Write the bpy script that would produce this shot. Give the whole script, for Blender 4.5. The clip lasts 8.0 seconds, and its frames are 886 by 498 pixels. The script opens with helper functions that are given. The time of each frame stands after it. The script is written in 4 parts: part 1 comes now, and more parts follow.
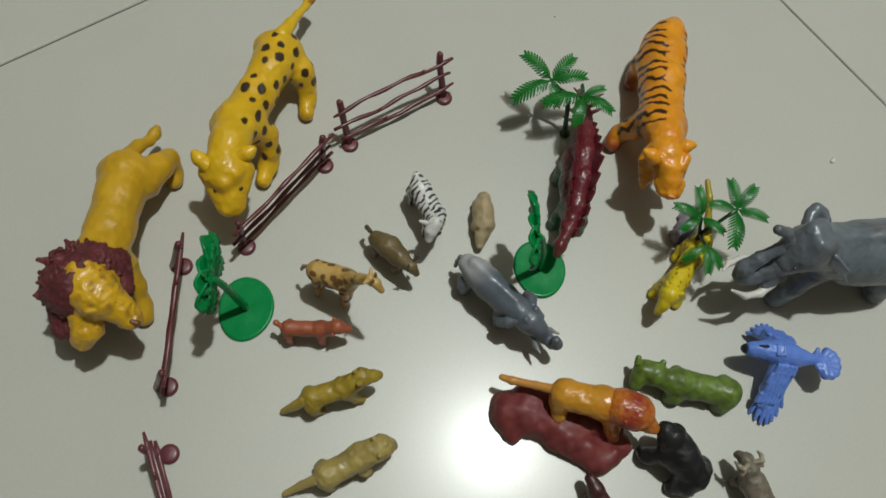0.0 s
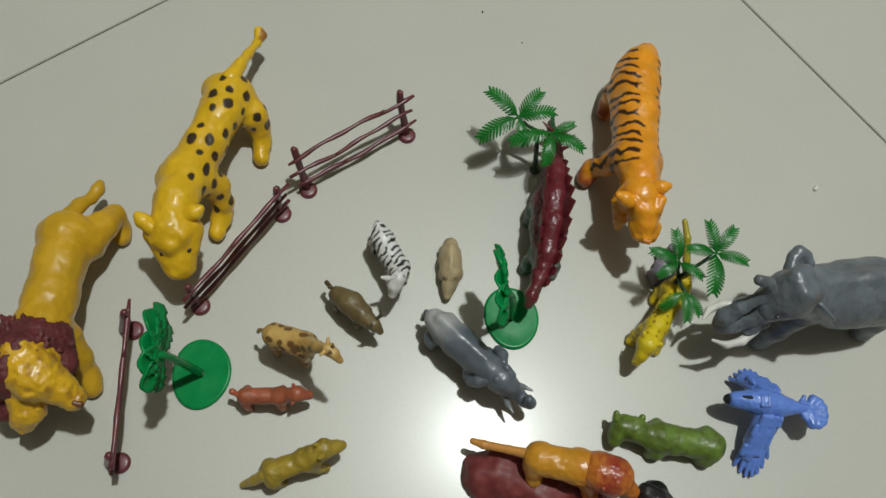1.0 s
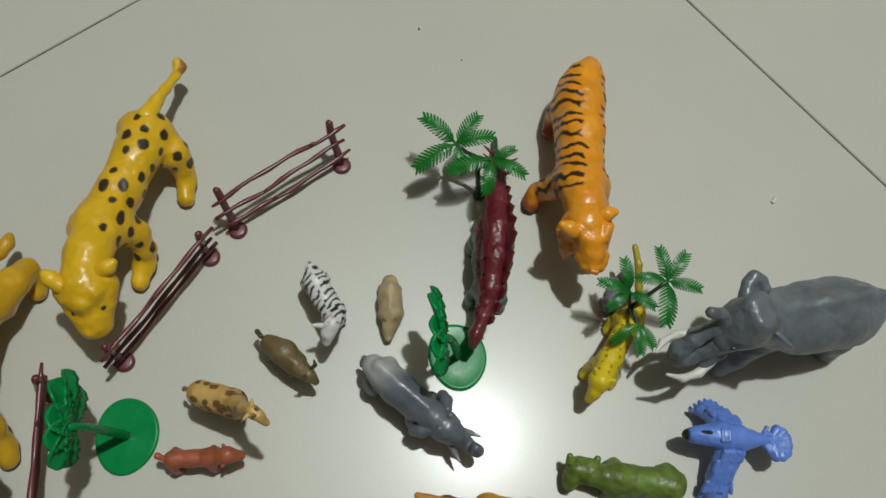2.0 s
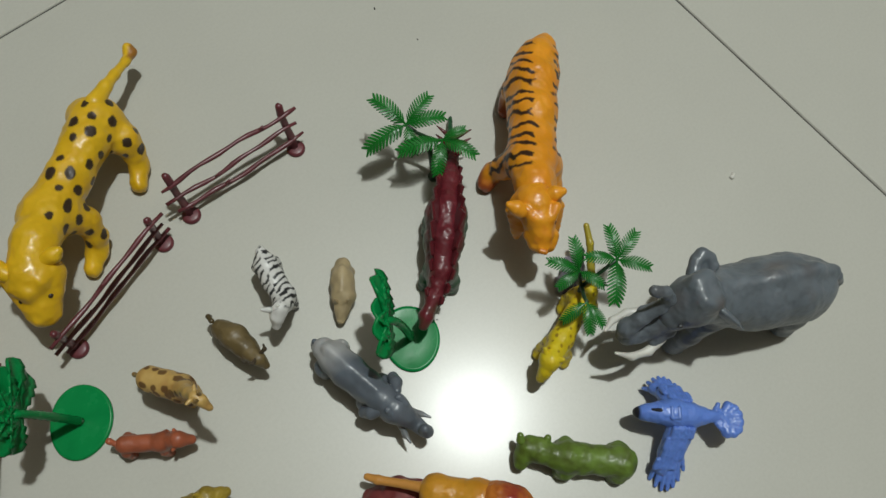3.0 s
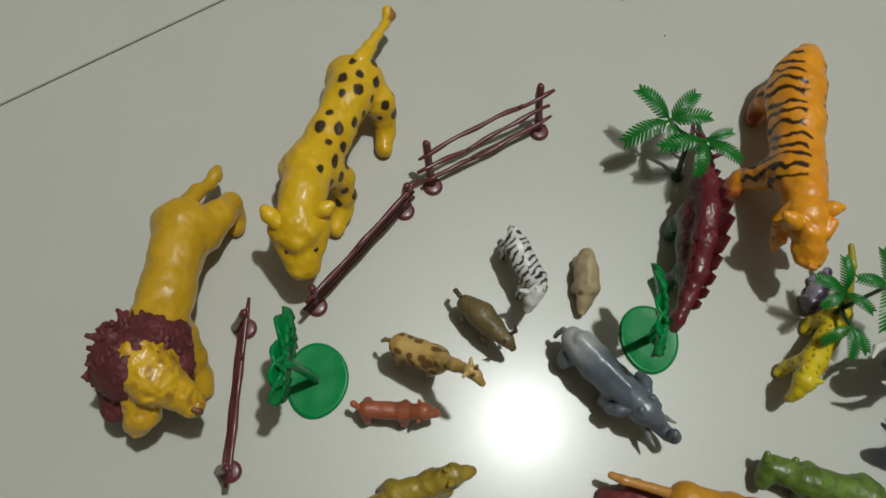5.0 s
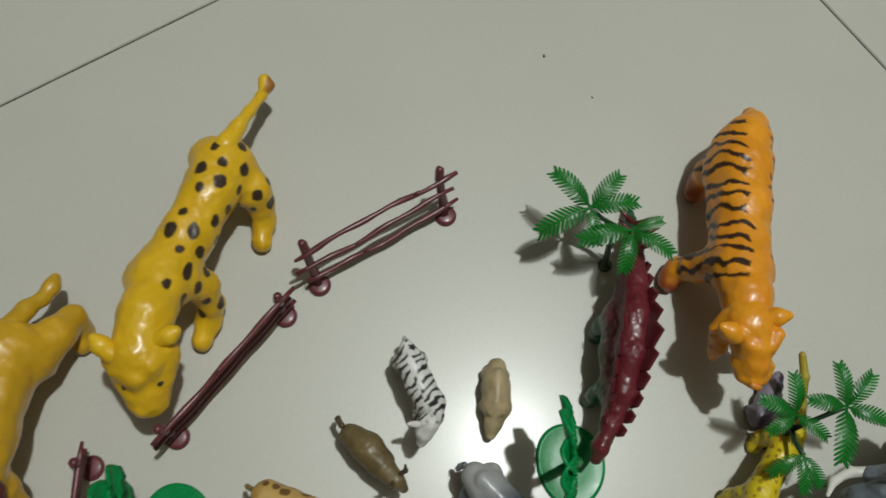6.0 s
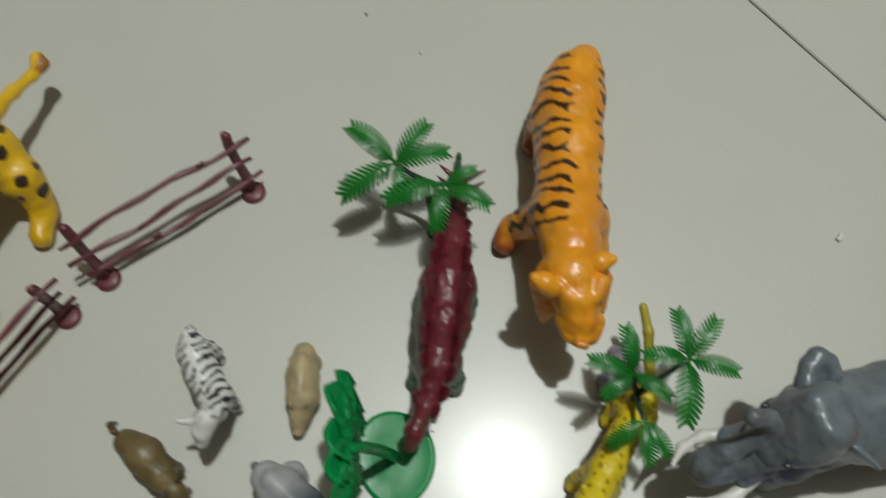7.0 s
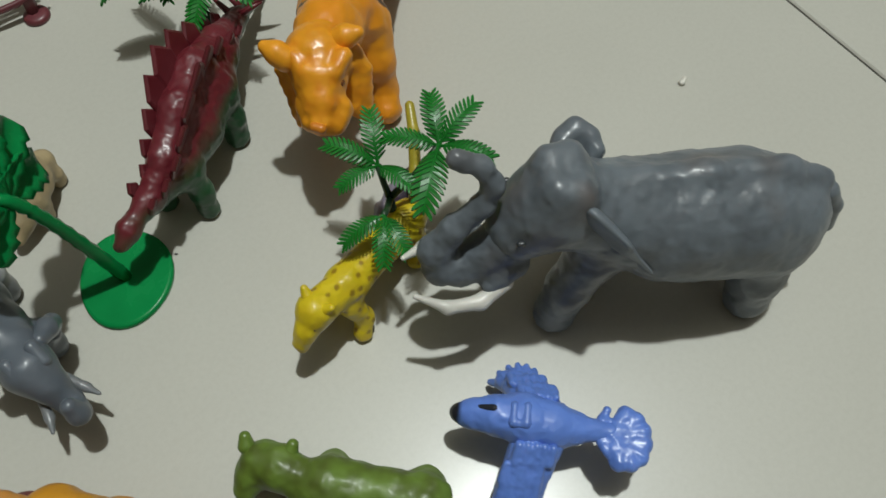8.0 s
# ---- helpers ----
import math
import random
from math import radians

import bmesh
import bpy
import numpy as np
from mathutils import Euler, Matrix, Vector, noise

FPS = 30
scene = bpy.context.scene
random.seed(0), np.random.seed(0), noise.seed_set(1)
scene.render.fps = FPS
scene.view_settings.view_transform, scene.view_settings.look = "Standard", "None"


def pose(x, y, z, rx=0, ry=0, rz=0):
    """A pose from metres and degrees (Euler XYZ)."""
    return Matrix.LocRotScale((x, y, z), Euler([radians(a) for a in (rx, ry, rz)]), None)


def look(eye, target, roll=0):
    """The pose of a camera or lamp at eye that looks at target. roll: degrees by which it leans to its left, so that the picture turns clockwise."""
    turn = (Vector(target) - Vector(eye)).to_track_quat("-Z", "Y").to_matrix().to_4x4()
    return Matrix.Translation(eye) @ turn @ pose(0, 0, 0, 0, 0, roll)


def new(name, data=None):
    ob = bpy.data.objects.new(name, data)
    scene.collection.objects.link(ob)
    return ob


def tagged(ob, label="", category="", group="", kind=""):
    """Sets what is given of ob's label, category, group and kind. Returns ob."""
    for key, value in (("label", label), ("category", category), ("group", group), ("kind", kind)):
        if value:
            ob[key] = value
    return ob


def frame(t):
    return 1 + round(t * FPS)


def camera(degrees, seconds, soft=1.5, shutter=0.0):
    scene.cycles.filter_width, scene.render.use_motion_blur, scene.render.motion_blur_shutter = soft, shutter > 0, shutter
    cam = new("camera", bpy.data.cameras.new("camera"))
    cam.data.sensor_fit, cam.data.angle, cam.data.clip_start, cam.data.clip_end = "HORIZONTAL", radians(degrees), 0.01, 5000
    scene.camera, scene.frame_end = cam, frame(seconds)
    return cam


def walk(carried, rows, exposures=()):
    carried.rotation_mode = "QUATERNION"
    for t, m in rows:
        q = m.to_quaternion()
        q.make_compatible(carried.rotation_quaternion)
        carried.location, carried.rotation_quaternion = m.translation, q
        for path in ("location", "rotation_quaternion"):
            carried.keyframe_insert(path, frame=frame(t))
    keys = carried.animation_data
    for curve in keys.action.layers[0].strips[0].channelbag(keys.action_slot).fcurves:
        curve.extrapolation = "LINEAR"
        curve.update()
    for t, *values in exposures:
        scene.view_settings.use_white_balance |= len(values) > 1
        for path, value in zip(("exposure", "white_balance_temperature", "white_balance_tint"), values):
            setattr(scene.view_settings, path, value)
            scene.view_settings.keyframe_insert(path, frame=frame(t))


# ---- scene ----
cam = camera(59.0, 8.0, soft=1.5, shutter=0.25)
PATH = [
    (0, (-0.03384, 0.00506, 0.54390), (0.02933, 0.38904, -0.37728), 11.73),
    (0.5, (-0.02274, 0.04307, 0.54124), (0.05156, 0.41883, -0.38249), 12.21),
    (1, (-0.01585, 0.06254, 0.53552), (0.06029, 0.42508, -0.39333), 12.25),
    (1.5, (-0.00146, 0.09325, 0.53477), (0.08740, 0.43494, -0.40083), 13.20),
    (1.7, (0.00406, 0.09764, 0.52542), (0.09895, 0.45417, -0.40404), 12.98),
    (2.8, (0.05839, 0.10474, 0.51575), (0.13575, 0.43420, -0.42524), 9.90),
    (3, (0.05786, 0.10195, 0.52253), (0.13905, 0.42768, -0.41944), 10.57),
    (3.5, (0.04754, 0.09364, 0.52434), (0.13283, 0.42177, -0.41644), 11.00),
    (4, (-0.00270, 0.07937, 0.51137), (0.05794, 0.42154, -0.42631), 8.45),
    (4.2, (-0.03026, 0.07436, 0.50438), (0.01620, 0.41591, -0.43433), 8.04),
    (5.3, (-0.08556, 0.12385, 0.49200), (-0.04185, 0.45227, -0.45152), 11.85),
    (5.5, (-0.07534, 0.14749, 0.48210), (-0.02759, 0.47925, -0.46005), 12.38),
    (6, (-0.02492, 0.18506, 0.45056), (0.02723, 0.51655, -0.49146), 11.77),
    (6.5, (0.01951, 0.19400, 0.42806), (0.07741, 0.52365, -0.51426), 9.15),
    (6.8, (0.05105, 0.19023, 0.42196), (0.09064, 0.54280, -0.51298), 4.83),
    (7, (0.08595, 0.16952, 0.39326), (0.12873, 0.54474, -0.53269), 4.62),
    (7.5, (0.17281, 0.11107, 0.31570), (0.18788, 0.53853, -0.58821), 1.02),
    (8, (0.21322, 0.08183, 0.30097), (0.20344, 0.53858, -0.58858), -0.07),
]
walk(cam, [(t, look(eye, target, roll)) for t, eye, target, roll in PATH],
     [(0, 0.02), (1, 0.08), (1.7, 0.06), (3, -0.04), (4, -0.02), (5.5, -0.05), (7, 0.0), (7.5, 0.02), (8, 0.12)])

# ---- light: one bulb under the ceiling of a closed room ----
world = bpy.data.worlds.new("world")
world.use_nodes = True
world.node_tree.nodes["Background"].inputs["Color"].default_value = (0.5, 0.52, 0.5, 1)
world.node_tree.nodes["Background"].inputs["Strength"].default_value = 0.005
scene.world = world
BULB = (0.43, 0.515, 2.80)
bulb = bpy.data.lights.new("ceiling_bulb_light", "POINT")
bulb.energy, bulb.shadow_soft_size, bulb.color = 195.0, 0.045, (0.92, 0.985, 0.965)
new("ceiling_bulb_light", bulb).location = BULB

# ---- materials ----


def nodes_of(name):
    m = bpy.data.materials.new(name)
    m.use_nodes = True
    nt = m.node_tree
    return m, nt, nt.nodes["Principled BSDF"]


def noise_node(nt, scale, detail=3.0, rough=0.55, coords="Object"):
    co = nt.nodes.new("ShaderNodeTexCoord")
    n = nt.nodes.new("ShaderNodeTexNoise")
    n.inputs["Scale"].default_value, n.inputs["Detail"].default_value, n.inputs["Roughness"].default_value = scale, detail, rough
    nt.links.new(co.outputs[coords], n.inputs["Vector"])
    return n


def ramp_node(nt, fac, stops):
    r = nt.nodes.new("ShaderNodeValToRGB")
    while len(r.color_ramp.elements) < len(stops):
        r.color_ramp.elements.new(0.5)
    for e, (p, c) in zip(r.color_ramp.elements, stops):
        e.position, e.color = p, (c, c, c, 1) if isinstance(c, float) else (*c, 1)
    nt.links.new(fac, r.inputs["Fac"])
    return r


def mix_node(nt, kind, a, b, fac=1.0):
    m = nt.nodes.new("ShaderNodeMix")
    m.data_type, m.blend_type = "RGBA", kind
    if isinstance(fac, float):
        m.inputs[0].default_value = fac
    else:
        nt.links.new(fac, m.inputs[0])
    for sock, v in ((m.inputs[6], a), (m.inputs[7], b)):
        if isinstance(v, tuple):
            sock.default_value = (*v, 1)
        else:
            nt.links.new(v, sock)
    return m.outputs[2]


def bump(nt, bsdf, layers):
    last = None
    for fac, strength, dist in layers:
        b = nt.nodes.new("ShaderNodeBump")
        b.inputs["Strength"].default_value, b.inputs["Distance"].default_value = strength, dist
        nt.links.new(fac, b.inputs["Height"])
        if last:
            nt.links.new(last, b.inputs["Normal"])
        last = b.outputs["Normal"]
    nt.links.new(last, bsdf.inputs["Normal"])


def plastic(name, colour=None, rough=0.36, relief=0.18, mottle=0.18, coat=0.25, sss=0.0, spec=0.5):
    """Moulded vinyl. With no colour of its own it takes the painted colour of the mesh."""
    m, nt, b = nodes_of(name)
    big, fine = noise_node(nt, 70, 3), noise_node(nt, 900, 2)
    shade = ramp_node(nt, big.outputs["Fac"], [(0.3, 1.0 - mottle), (0.7, 1.0)])
    if colour is None:
        at = nt.nodes.new("ShaderNodeAttribute")
        at.attribute_name = "paint"
        base = at.outputs["Color"]
    else:
        base = colour
    nt.links.new(mix_node(nt, "MULTIPLY", base, shade.outputs["Color"]), b.inputs["Base Color"])
    r = ramp_node(nt, big.outputs["Fac"], [(0.3, rough * 0.8), (0.75, min(1.0, rough * 1.3))])
    nt.links.new(r.outputs["Color"], b.inputs["Roughness"])
    b.inputs["Coat Weight"].default_value, b.inputs["Coat Roughness"].default_value = coat, 0.22
    b.inputs["Specular IOR Level"].default_value = spec
    if sss:
        b.inputs["Subsurface Weight"].default_value, b.inputs["Subsurface Scale"].default_value = sss, 0.004
    bump(nt, b, [(big.outputs["Fac"], relief, 0.002), (fine.outputs["Fac"], relief * 0.5, 0.0003)])
    return m


PAINTED = plastic("painted_vinyl", rough=0.40, coat=0.18, sss=0.04)
SATIN = plastic("satin_vinyl", rough=0.46, coat=0.08, relief=0.25)
MATTE = plastic("matt_painted_vinyl", rough=0.58, coat=0.02, spec=0.4)
FENCE = plastic("brown_fence_plastic", (0.145, 0.030, 0.038), rough=0.4, mottle=0.3)
LEAF = plastic("leaf_green_plastic", (0.010, 0.185, 0.020), rough=0.34, mottle=0.4, coat=0.0, spec=0.35)
STEM = plastic("dark_green_stem_plastic", (0.012, 0.05, 0.016), rough=0.45)
JADE = plastic("jade_green_plastic", (0.004, 0.235, 0.060), rough=0.24, mottle=0.2, relief=0.05, coat=0.0, spec=0.16)
IVORY = plastic("white_tusk_paint", (0.78, 0.76, 0.70), rough=0.4, mottle=0.15)
DARK = plastic("black_paint", (0.012, 0.010, 0.010), rough=0.35)
GRIT = plastic("white_grit", (0.75, 0.73, 0.66), rough=0.7)
DIRT = plastic("dark_dirt", (0.02, 0.018, 0.018), rough=0.95, coat=0.0)


def tile_material():
    m, nt, b = nodes_of("polished_porcelain_tile")
    info = nt.nodes.new("ShaderNodeObjectInfo")
    speck, cloud, fine = noise_node(nt, 420, 4, 0.7), noise_node(nt, 11, 5), noise_node(nt, 1500, 2)
    c = ramp_node(nt, speck.outputs["Fac"], [(0.28, (0.50, 0.491, 0.434)), (0.5, (0.52, 0.512, 0.455)), (0.74, (0.538, 0.530, 0.473))])
    d = ramp_node(nt, cloud.outputs["Fac"], [(0.25, 0.955), (0.75, 1.0)])
    t = ramp_node(nt, info.outputs["Random"], [(0.0, 0.96), (1.0, 1.0)])
    col = mix_node(nt, "MULTIPLY", mix_node(nt, "MULTIPLY", c.outputs["Color"], d.outputs["Color"]), t.outputs["Color"])
    nt.links.new(col, b.inputs["Base Color"])
    r = ramp_node(nt, cloud.outputs["Fac"], [(0.2, 0.40), (0.8, 0.45)])
    nt.links.new(r.outputs["Color"], b.inputs["Roughness"])
    b.inputs["Specular IOR Level"].default_value = 0.5
    b.inputs["Coat Weight"].default_value, b.inputs["Coat Roughness"].default_value = 0.33, 0.21
    bump(nt, b, [(fine.outputs["Fac"], 0.02, 0.0001)])
    return m


def rough_surface(name, a, c, scale, rough=0.9):
    m, nt, b = nodes_of(name)
    n = noise_node(nt, scale, 4)
    nt.links.new(ramp_node(nt, n.outputs["Fac"], [(0.3, a), (0.7, c)]).outputs["Color"], b.inputs["Base Color"])
    b.inputs["Roughness"].default_value = rough
    bump(nt, b, [(n.outputs["Fac"], 0.2, 0.001)])
    return m


TILE = tile_material()
GROUT = rough_surface("dark_tile_grout", (0.012, 0.011, 0.010), (0.16, 0.15, 0.13), 55)
# toned dark so that little bounced light fills the shadows
PLASTER = rough_surface("wall_plaster", (0.110, 0.098, 0.080), (0.132, 0.119, 0.098), 3)

# ---- small mesh tools ----


def link_mesh(name, verts, faces, material, parent=None, smooth=True, paint=None, label=""):
    me = bpy.data.meshes.new(name)
    me.from_pydata([tuple(v) for v in verts], [], [tuple(f) for f in faces])
    if smooth:
        me.polygons.foreach_set("use_smooth", [True] * len(me.polygons))
    if paint is not None:
        at = me.color_attributes.new("paint", "FLOAT_COLOR", "POINT")
        at.data.foreach_set("color", np.c_[paint, np.ones(len(paint))].astype(np.float32).ravel())
    me.materials.append(material)
    me.update()
    ob = new(name, me)
    if parent:
        ob.parent = parent
    if label:
        tagged(ob, label)
    return ob


def part(name, bm, material, parent, label="", smooth=True):
    me = bpy.data.meshes.new(name)
    bmesh.ops.recalc_face_normals(bm, faces=bm.faces)
    for f in bm.faces:
        f.smooth = smooth
    bm.to_mesh(me)
    bm.free()
    me.materials.append(material)
    ob = new(name, me)
    ob.parent = parent
    if label:
        tagged(ob, label)
    return ob


def base(name, x, y, heading, label, category, group="", z=0.0):
    ob = new(name)
    ob.empty_display_size = 0.02
    ob.matrix_world = pose(x, y, z, 0, 0, heading)
    return tagged(ob, label, category, group)


def waves(p, size, seed):
    """A soft bumpy field over points, about -1 to 1, with bumps of that size."""
    lattice = np.random.RandomState(seed).uniform(-1, 1, (24, 24, 24))
    out = np.zeros(len(p))
    for gain, cell in ((1.0, size * 0.6), (0.5, size * 0.29)):
        q = p / cell + 100.37
        i = np.floor(q).astype(int)
        f = q - i
        f = f * f * (3 - 2 * f)
        for a in (0, 1):
            for b in (0, 1):
                for c in (0, 1):
                    w = np.abs(1 - a - f[:, 0]) * np.abs(1 - b - f[:, 1]) * np.abs(1 - c - f[:, 2])
                    out += gain * w * lattice[(i[:, 0] + a) % 24, (i[:, 1] + b) % 24, (i[:, 2] + c) % 24]
    return 1.15 * out


def sculpt(prims, blend=4.0, step=1.0, relief=0.0, size=8.0, seed=1, floor=True):
    """A closed skin, in millimetres, over blended round cones (ax, ay, az, bx, by, bz, ra, rb)."""
    pr = np.array(prims, float)
    r = pr[:, 6:].max(1)[:, None]
    lo = np.minimum(pr[:, :3] - r, pr[:, 3:6] - r).min(0) - blend - 2.5 * step
    hi = np.maximum(pr[:, :3] + r, pr[:, 3:6] + r).max(0) + blend + 2.5 * step
    if floor:
        lo[2] = max(lo[2], -2.5 * step)
    n = np.ceil((hi - lo) / step).astype(int) + 1
    axes = [lo[i] + step * np.arange(n[i]) for i in range(3)]
    d = np.full(n, 50.0)
    for row in pr:
        a, ab, ra, rb = row[:3], row[3:6] - row[:3], row[6], row[7]
        reach = max(ra, rb) + 2 * blend + 2.5 * step
        i0 = np.clip(np.floor((np.minimum(a, a + ab) - reach - lo) / step).astype(int), 0, n - 1)
        i1 = np.clip(np.ceil((np.maximum(a, a + ab) + reach - lo) / step).astype(int) + 1, 1, n)
        sl = tuple(slice(p, q) for p, q in zip(i0, i1))
        q = np.stack(np.meshgrid(*[axes[i][sl[i]] for i in range(3)], indexing="ij"), -1) - a
        t = np.clip(q @ ab / max(ab @ ab, 1e-6), 0, 1)
        e = np.linalg.norm(q - t[..., None] * ab, axis=-1) - (ra + (rb - ra) * t)
        old = d[sl]
        h = np.maximum(blend - np.abs(old - e), 0) / blend
        d[sl] = np.minimum(old, e) - h * h * blend / 4
    if relief:
        near = np.argwhere(np.abs(d) < 3 * step + relief)
        d[tuple(near.T)] += relief * waves(near * step + lo, size, seed)
    if floor:
        d = np.maximum(d, 0.1 - axes[2][None, None, :])
    return skin(d, lo, step)


def skin(d, lo, step):
    inside = d < 0
    n = np.array(d.shape)
    m = n - 1
    total, count = np.zeros((*m, 3)), np.zeros(m)
    for axis in range(3):
        s0, s1 = [slice(None)] * 3, [slice(None)] * 3
        s0[axis], s1[axis] = slice(0, -1), slice(1, None)
        a, b = d[tuple(s0)], d[tuple(s1)]
        cross = inside[tuple(s0)] != inside[tuple(s1)]
        f = np.where(cross, a / np.where(cross, a - b, 1), 0)
        o1, o2 = [i for i in range(3) if i != axis]
        for i in (0, 1):
            for j in (0, 1):
                sl = [slice(None)] * 3
                sl[o1], sl[o2] = slice(i, i + m[o1]), slice(j, j + m[o2])
                c, g = cross[tuple(sl)], f[tuple(sl)]
                count += c
                total[..., axis] += g
                total[..., o1] += c * i
                total[..., o2] += c * j
    cell = count > 0
    index = np.full(m, -1)
    index[cell] = np.arange(cell.sum())
    verts = (np.argwhere(cell) + total[cell] / count[cell][:, None]) * step + lo
    faces = []
    for axis in range(3):
        o1, o2 = (axis + 1) % 3, (axis + 2) % 3
        s0, s1 = [slice(1, -1)] * 3, [slice(1, -1)] * 3
        s0[axis], s1[axis] = slice(0, -1), slice(1, None)
        a, b = inside[tuple(s0)], inside[tuple(s1)]
        for flip in (False, True):
            at = np.argwhere((a & ~b) if not flip else (~a & b))
            if not len(at):
                continue
            at = at + 1
            at[:, axis] -= 1
            quad = []
            for i, j in ((0, 0), (1, 0), (1, 1), (0, 1)):
                q = at.copy()
                q[:, o1] -= 1 - i
                q[:, o2] -= 1 - j
                quad.append(index[q[:, 0], q[:, 1], q[:, 2]])
            quad = np.stack(quad, 1)
            faces.append(quad[:, ::-1] if flip else quad)
    return verts, np.concatenate(faces)


def moulded(name, parent, prims, paint, material=PAINTED, label="", **kw):
    v, f = sculpt(prims, **kw)
    return link_mesh(name, v * 0.001, f, material, parent, True, np.clip(paint(v), 0, 1), label)


def flat(*rgb):
    return lambda p: np.tile(np.array(rgb, float), (len(p), 1))


def blendc(w, a, b):
    w = np.clip(w, 0, 1)[:, None]
    return np.asarray(a, float) * (1 - w) + np.asarray(b, float) * w


def chain(points):
    """Round cones along (x, y, z, r) points."""
    return [(*a[:3], *b[:3], a[3], b[3]) for a, b in zip(points, points[1:])]


def mirror(prims):
    return list(prims) + [(a, -b, c, d, -e, f, g, h) for a, b, c, d, e, f, g, h in prims]


def tube(points, sides=8, bm=None):
    """A tube through (x, y, z, r) points, in metres, with closed ends."""
    bm = bm or bmesh.new()
    pts = [Vector(p[:3]) for p in points]
    rings = []
    for i, p in enumerate(pts):
        d = (pts[min(i + 1, len(pts) - 1)] - pts[max(i - 1, 0)]).normalized()
        u = d.orthogonal().normalized() if abs(d.z) > 0.95 else d.cross(Vector((0, 0, 1))).normalized()
        w = d.cross(u)
        rings.append([bm.verts.new(p + (u * math.cos(a) + w * math.sin(a)) * points[i][3]) for a in (2 * math.pi * k / sides for k in range(sides))])
    for a, b in zip(rings, rings[1:]):
        for k in range(sides):
            bm.faces.new((a[k], a[(k + 1) % sides], b[(k + 1) % sides], b[k]))
    bm.faces.new(rings[0])
    bm.faces.new(rings[-1][::-1])
    return bm


# ---- room and tiled floor ----
TURN, CORNER, SIZE, GAP = radians(36.44), Vector((0.1328, 0.7268, 0)), 0.80, 0.0013
GRID = Matrix.Translation(CORNER) @ Matrix.Rotation(TURN, 4, "Z")


def box(bm, x0, y0, z0, x1, y1, z1):
    r = bmesh.ops.create_cube(bm, size=1.0)["verts"]
    bmesh.ops.transform(bm, verts=r, matrix=Matrix.Translation(((x0 + x1) / 2, (y0 + y1) / 2, (z0 + z1) / 2)) @ Matrix.Diagonal((x1 - x0, y1 - y0, z1 - z0, 1)))
    return r


def structure(name, label, material, *boxes):
    bm = bmesh.new()
    for b in boxes:
        box(bm, *b)
    me = bpy.data.meshes.new(name)
    bm.to_mesh(me)
    bm.free()
    me.materials.append(material)
    ob = new(name, me)
    ob.matrix_world = GRID
    return tagged(ob, label, "", "", "structure")


X0, X1, Y0, Y1, TOP = -3 * SIZE, 2 * SIZE, -3 * SIZE, 2 * SIZE, 3.1
floor_ob = structure("floor", "large grey polished tiles with thin dark joints", GROUT, (X0, Y0, -0.04, X1, Y1, -0.0016))
# walls and ceiling are unseen, added to bounce the bulb's light
structure("wall_north", "plain unseen plastered wall, added to bounce light", PLASTER, (X0, Y1, -0.04, X1, Y1 + 0.12, TOP))
structure("wall_south", "plain unseen plastered wall, added to bounce light", PLASTER, (X0, Y0 - 0.12, -0.04, X1, Y0, TOP))
structure("wall_east", "plain unseen plastered wall, added to bounce light", PLASTER, (X1, Y0 - 0.12, -0.04, X1 + 0.12, Y1 + 0.12, TOP))
structure("wall_west", "plain unseen plastered wall, added to bounce light", PLASTER, (X0 - 0.12, Y0 - 0.12, -0.04, X0, Y1 + 0.12, TOP))
structure("ceiling", "plain unseen ceiling, added to bounce light", PLASTER, (X0 - 0.12, Y0 - 0.12, TOP, X1 + 0.12, Y1 + 0.12, TOP + 0.12))

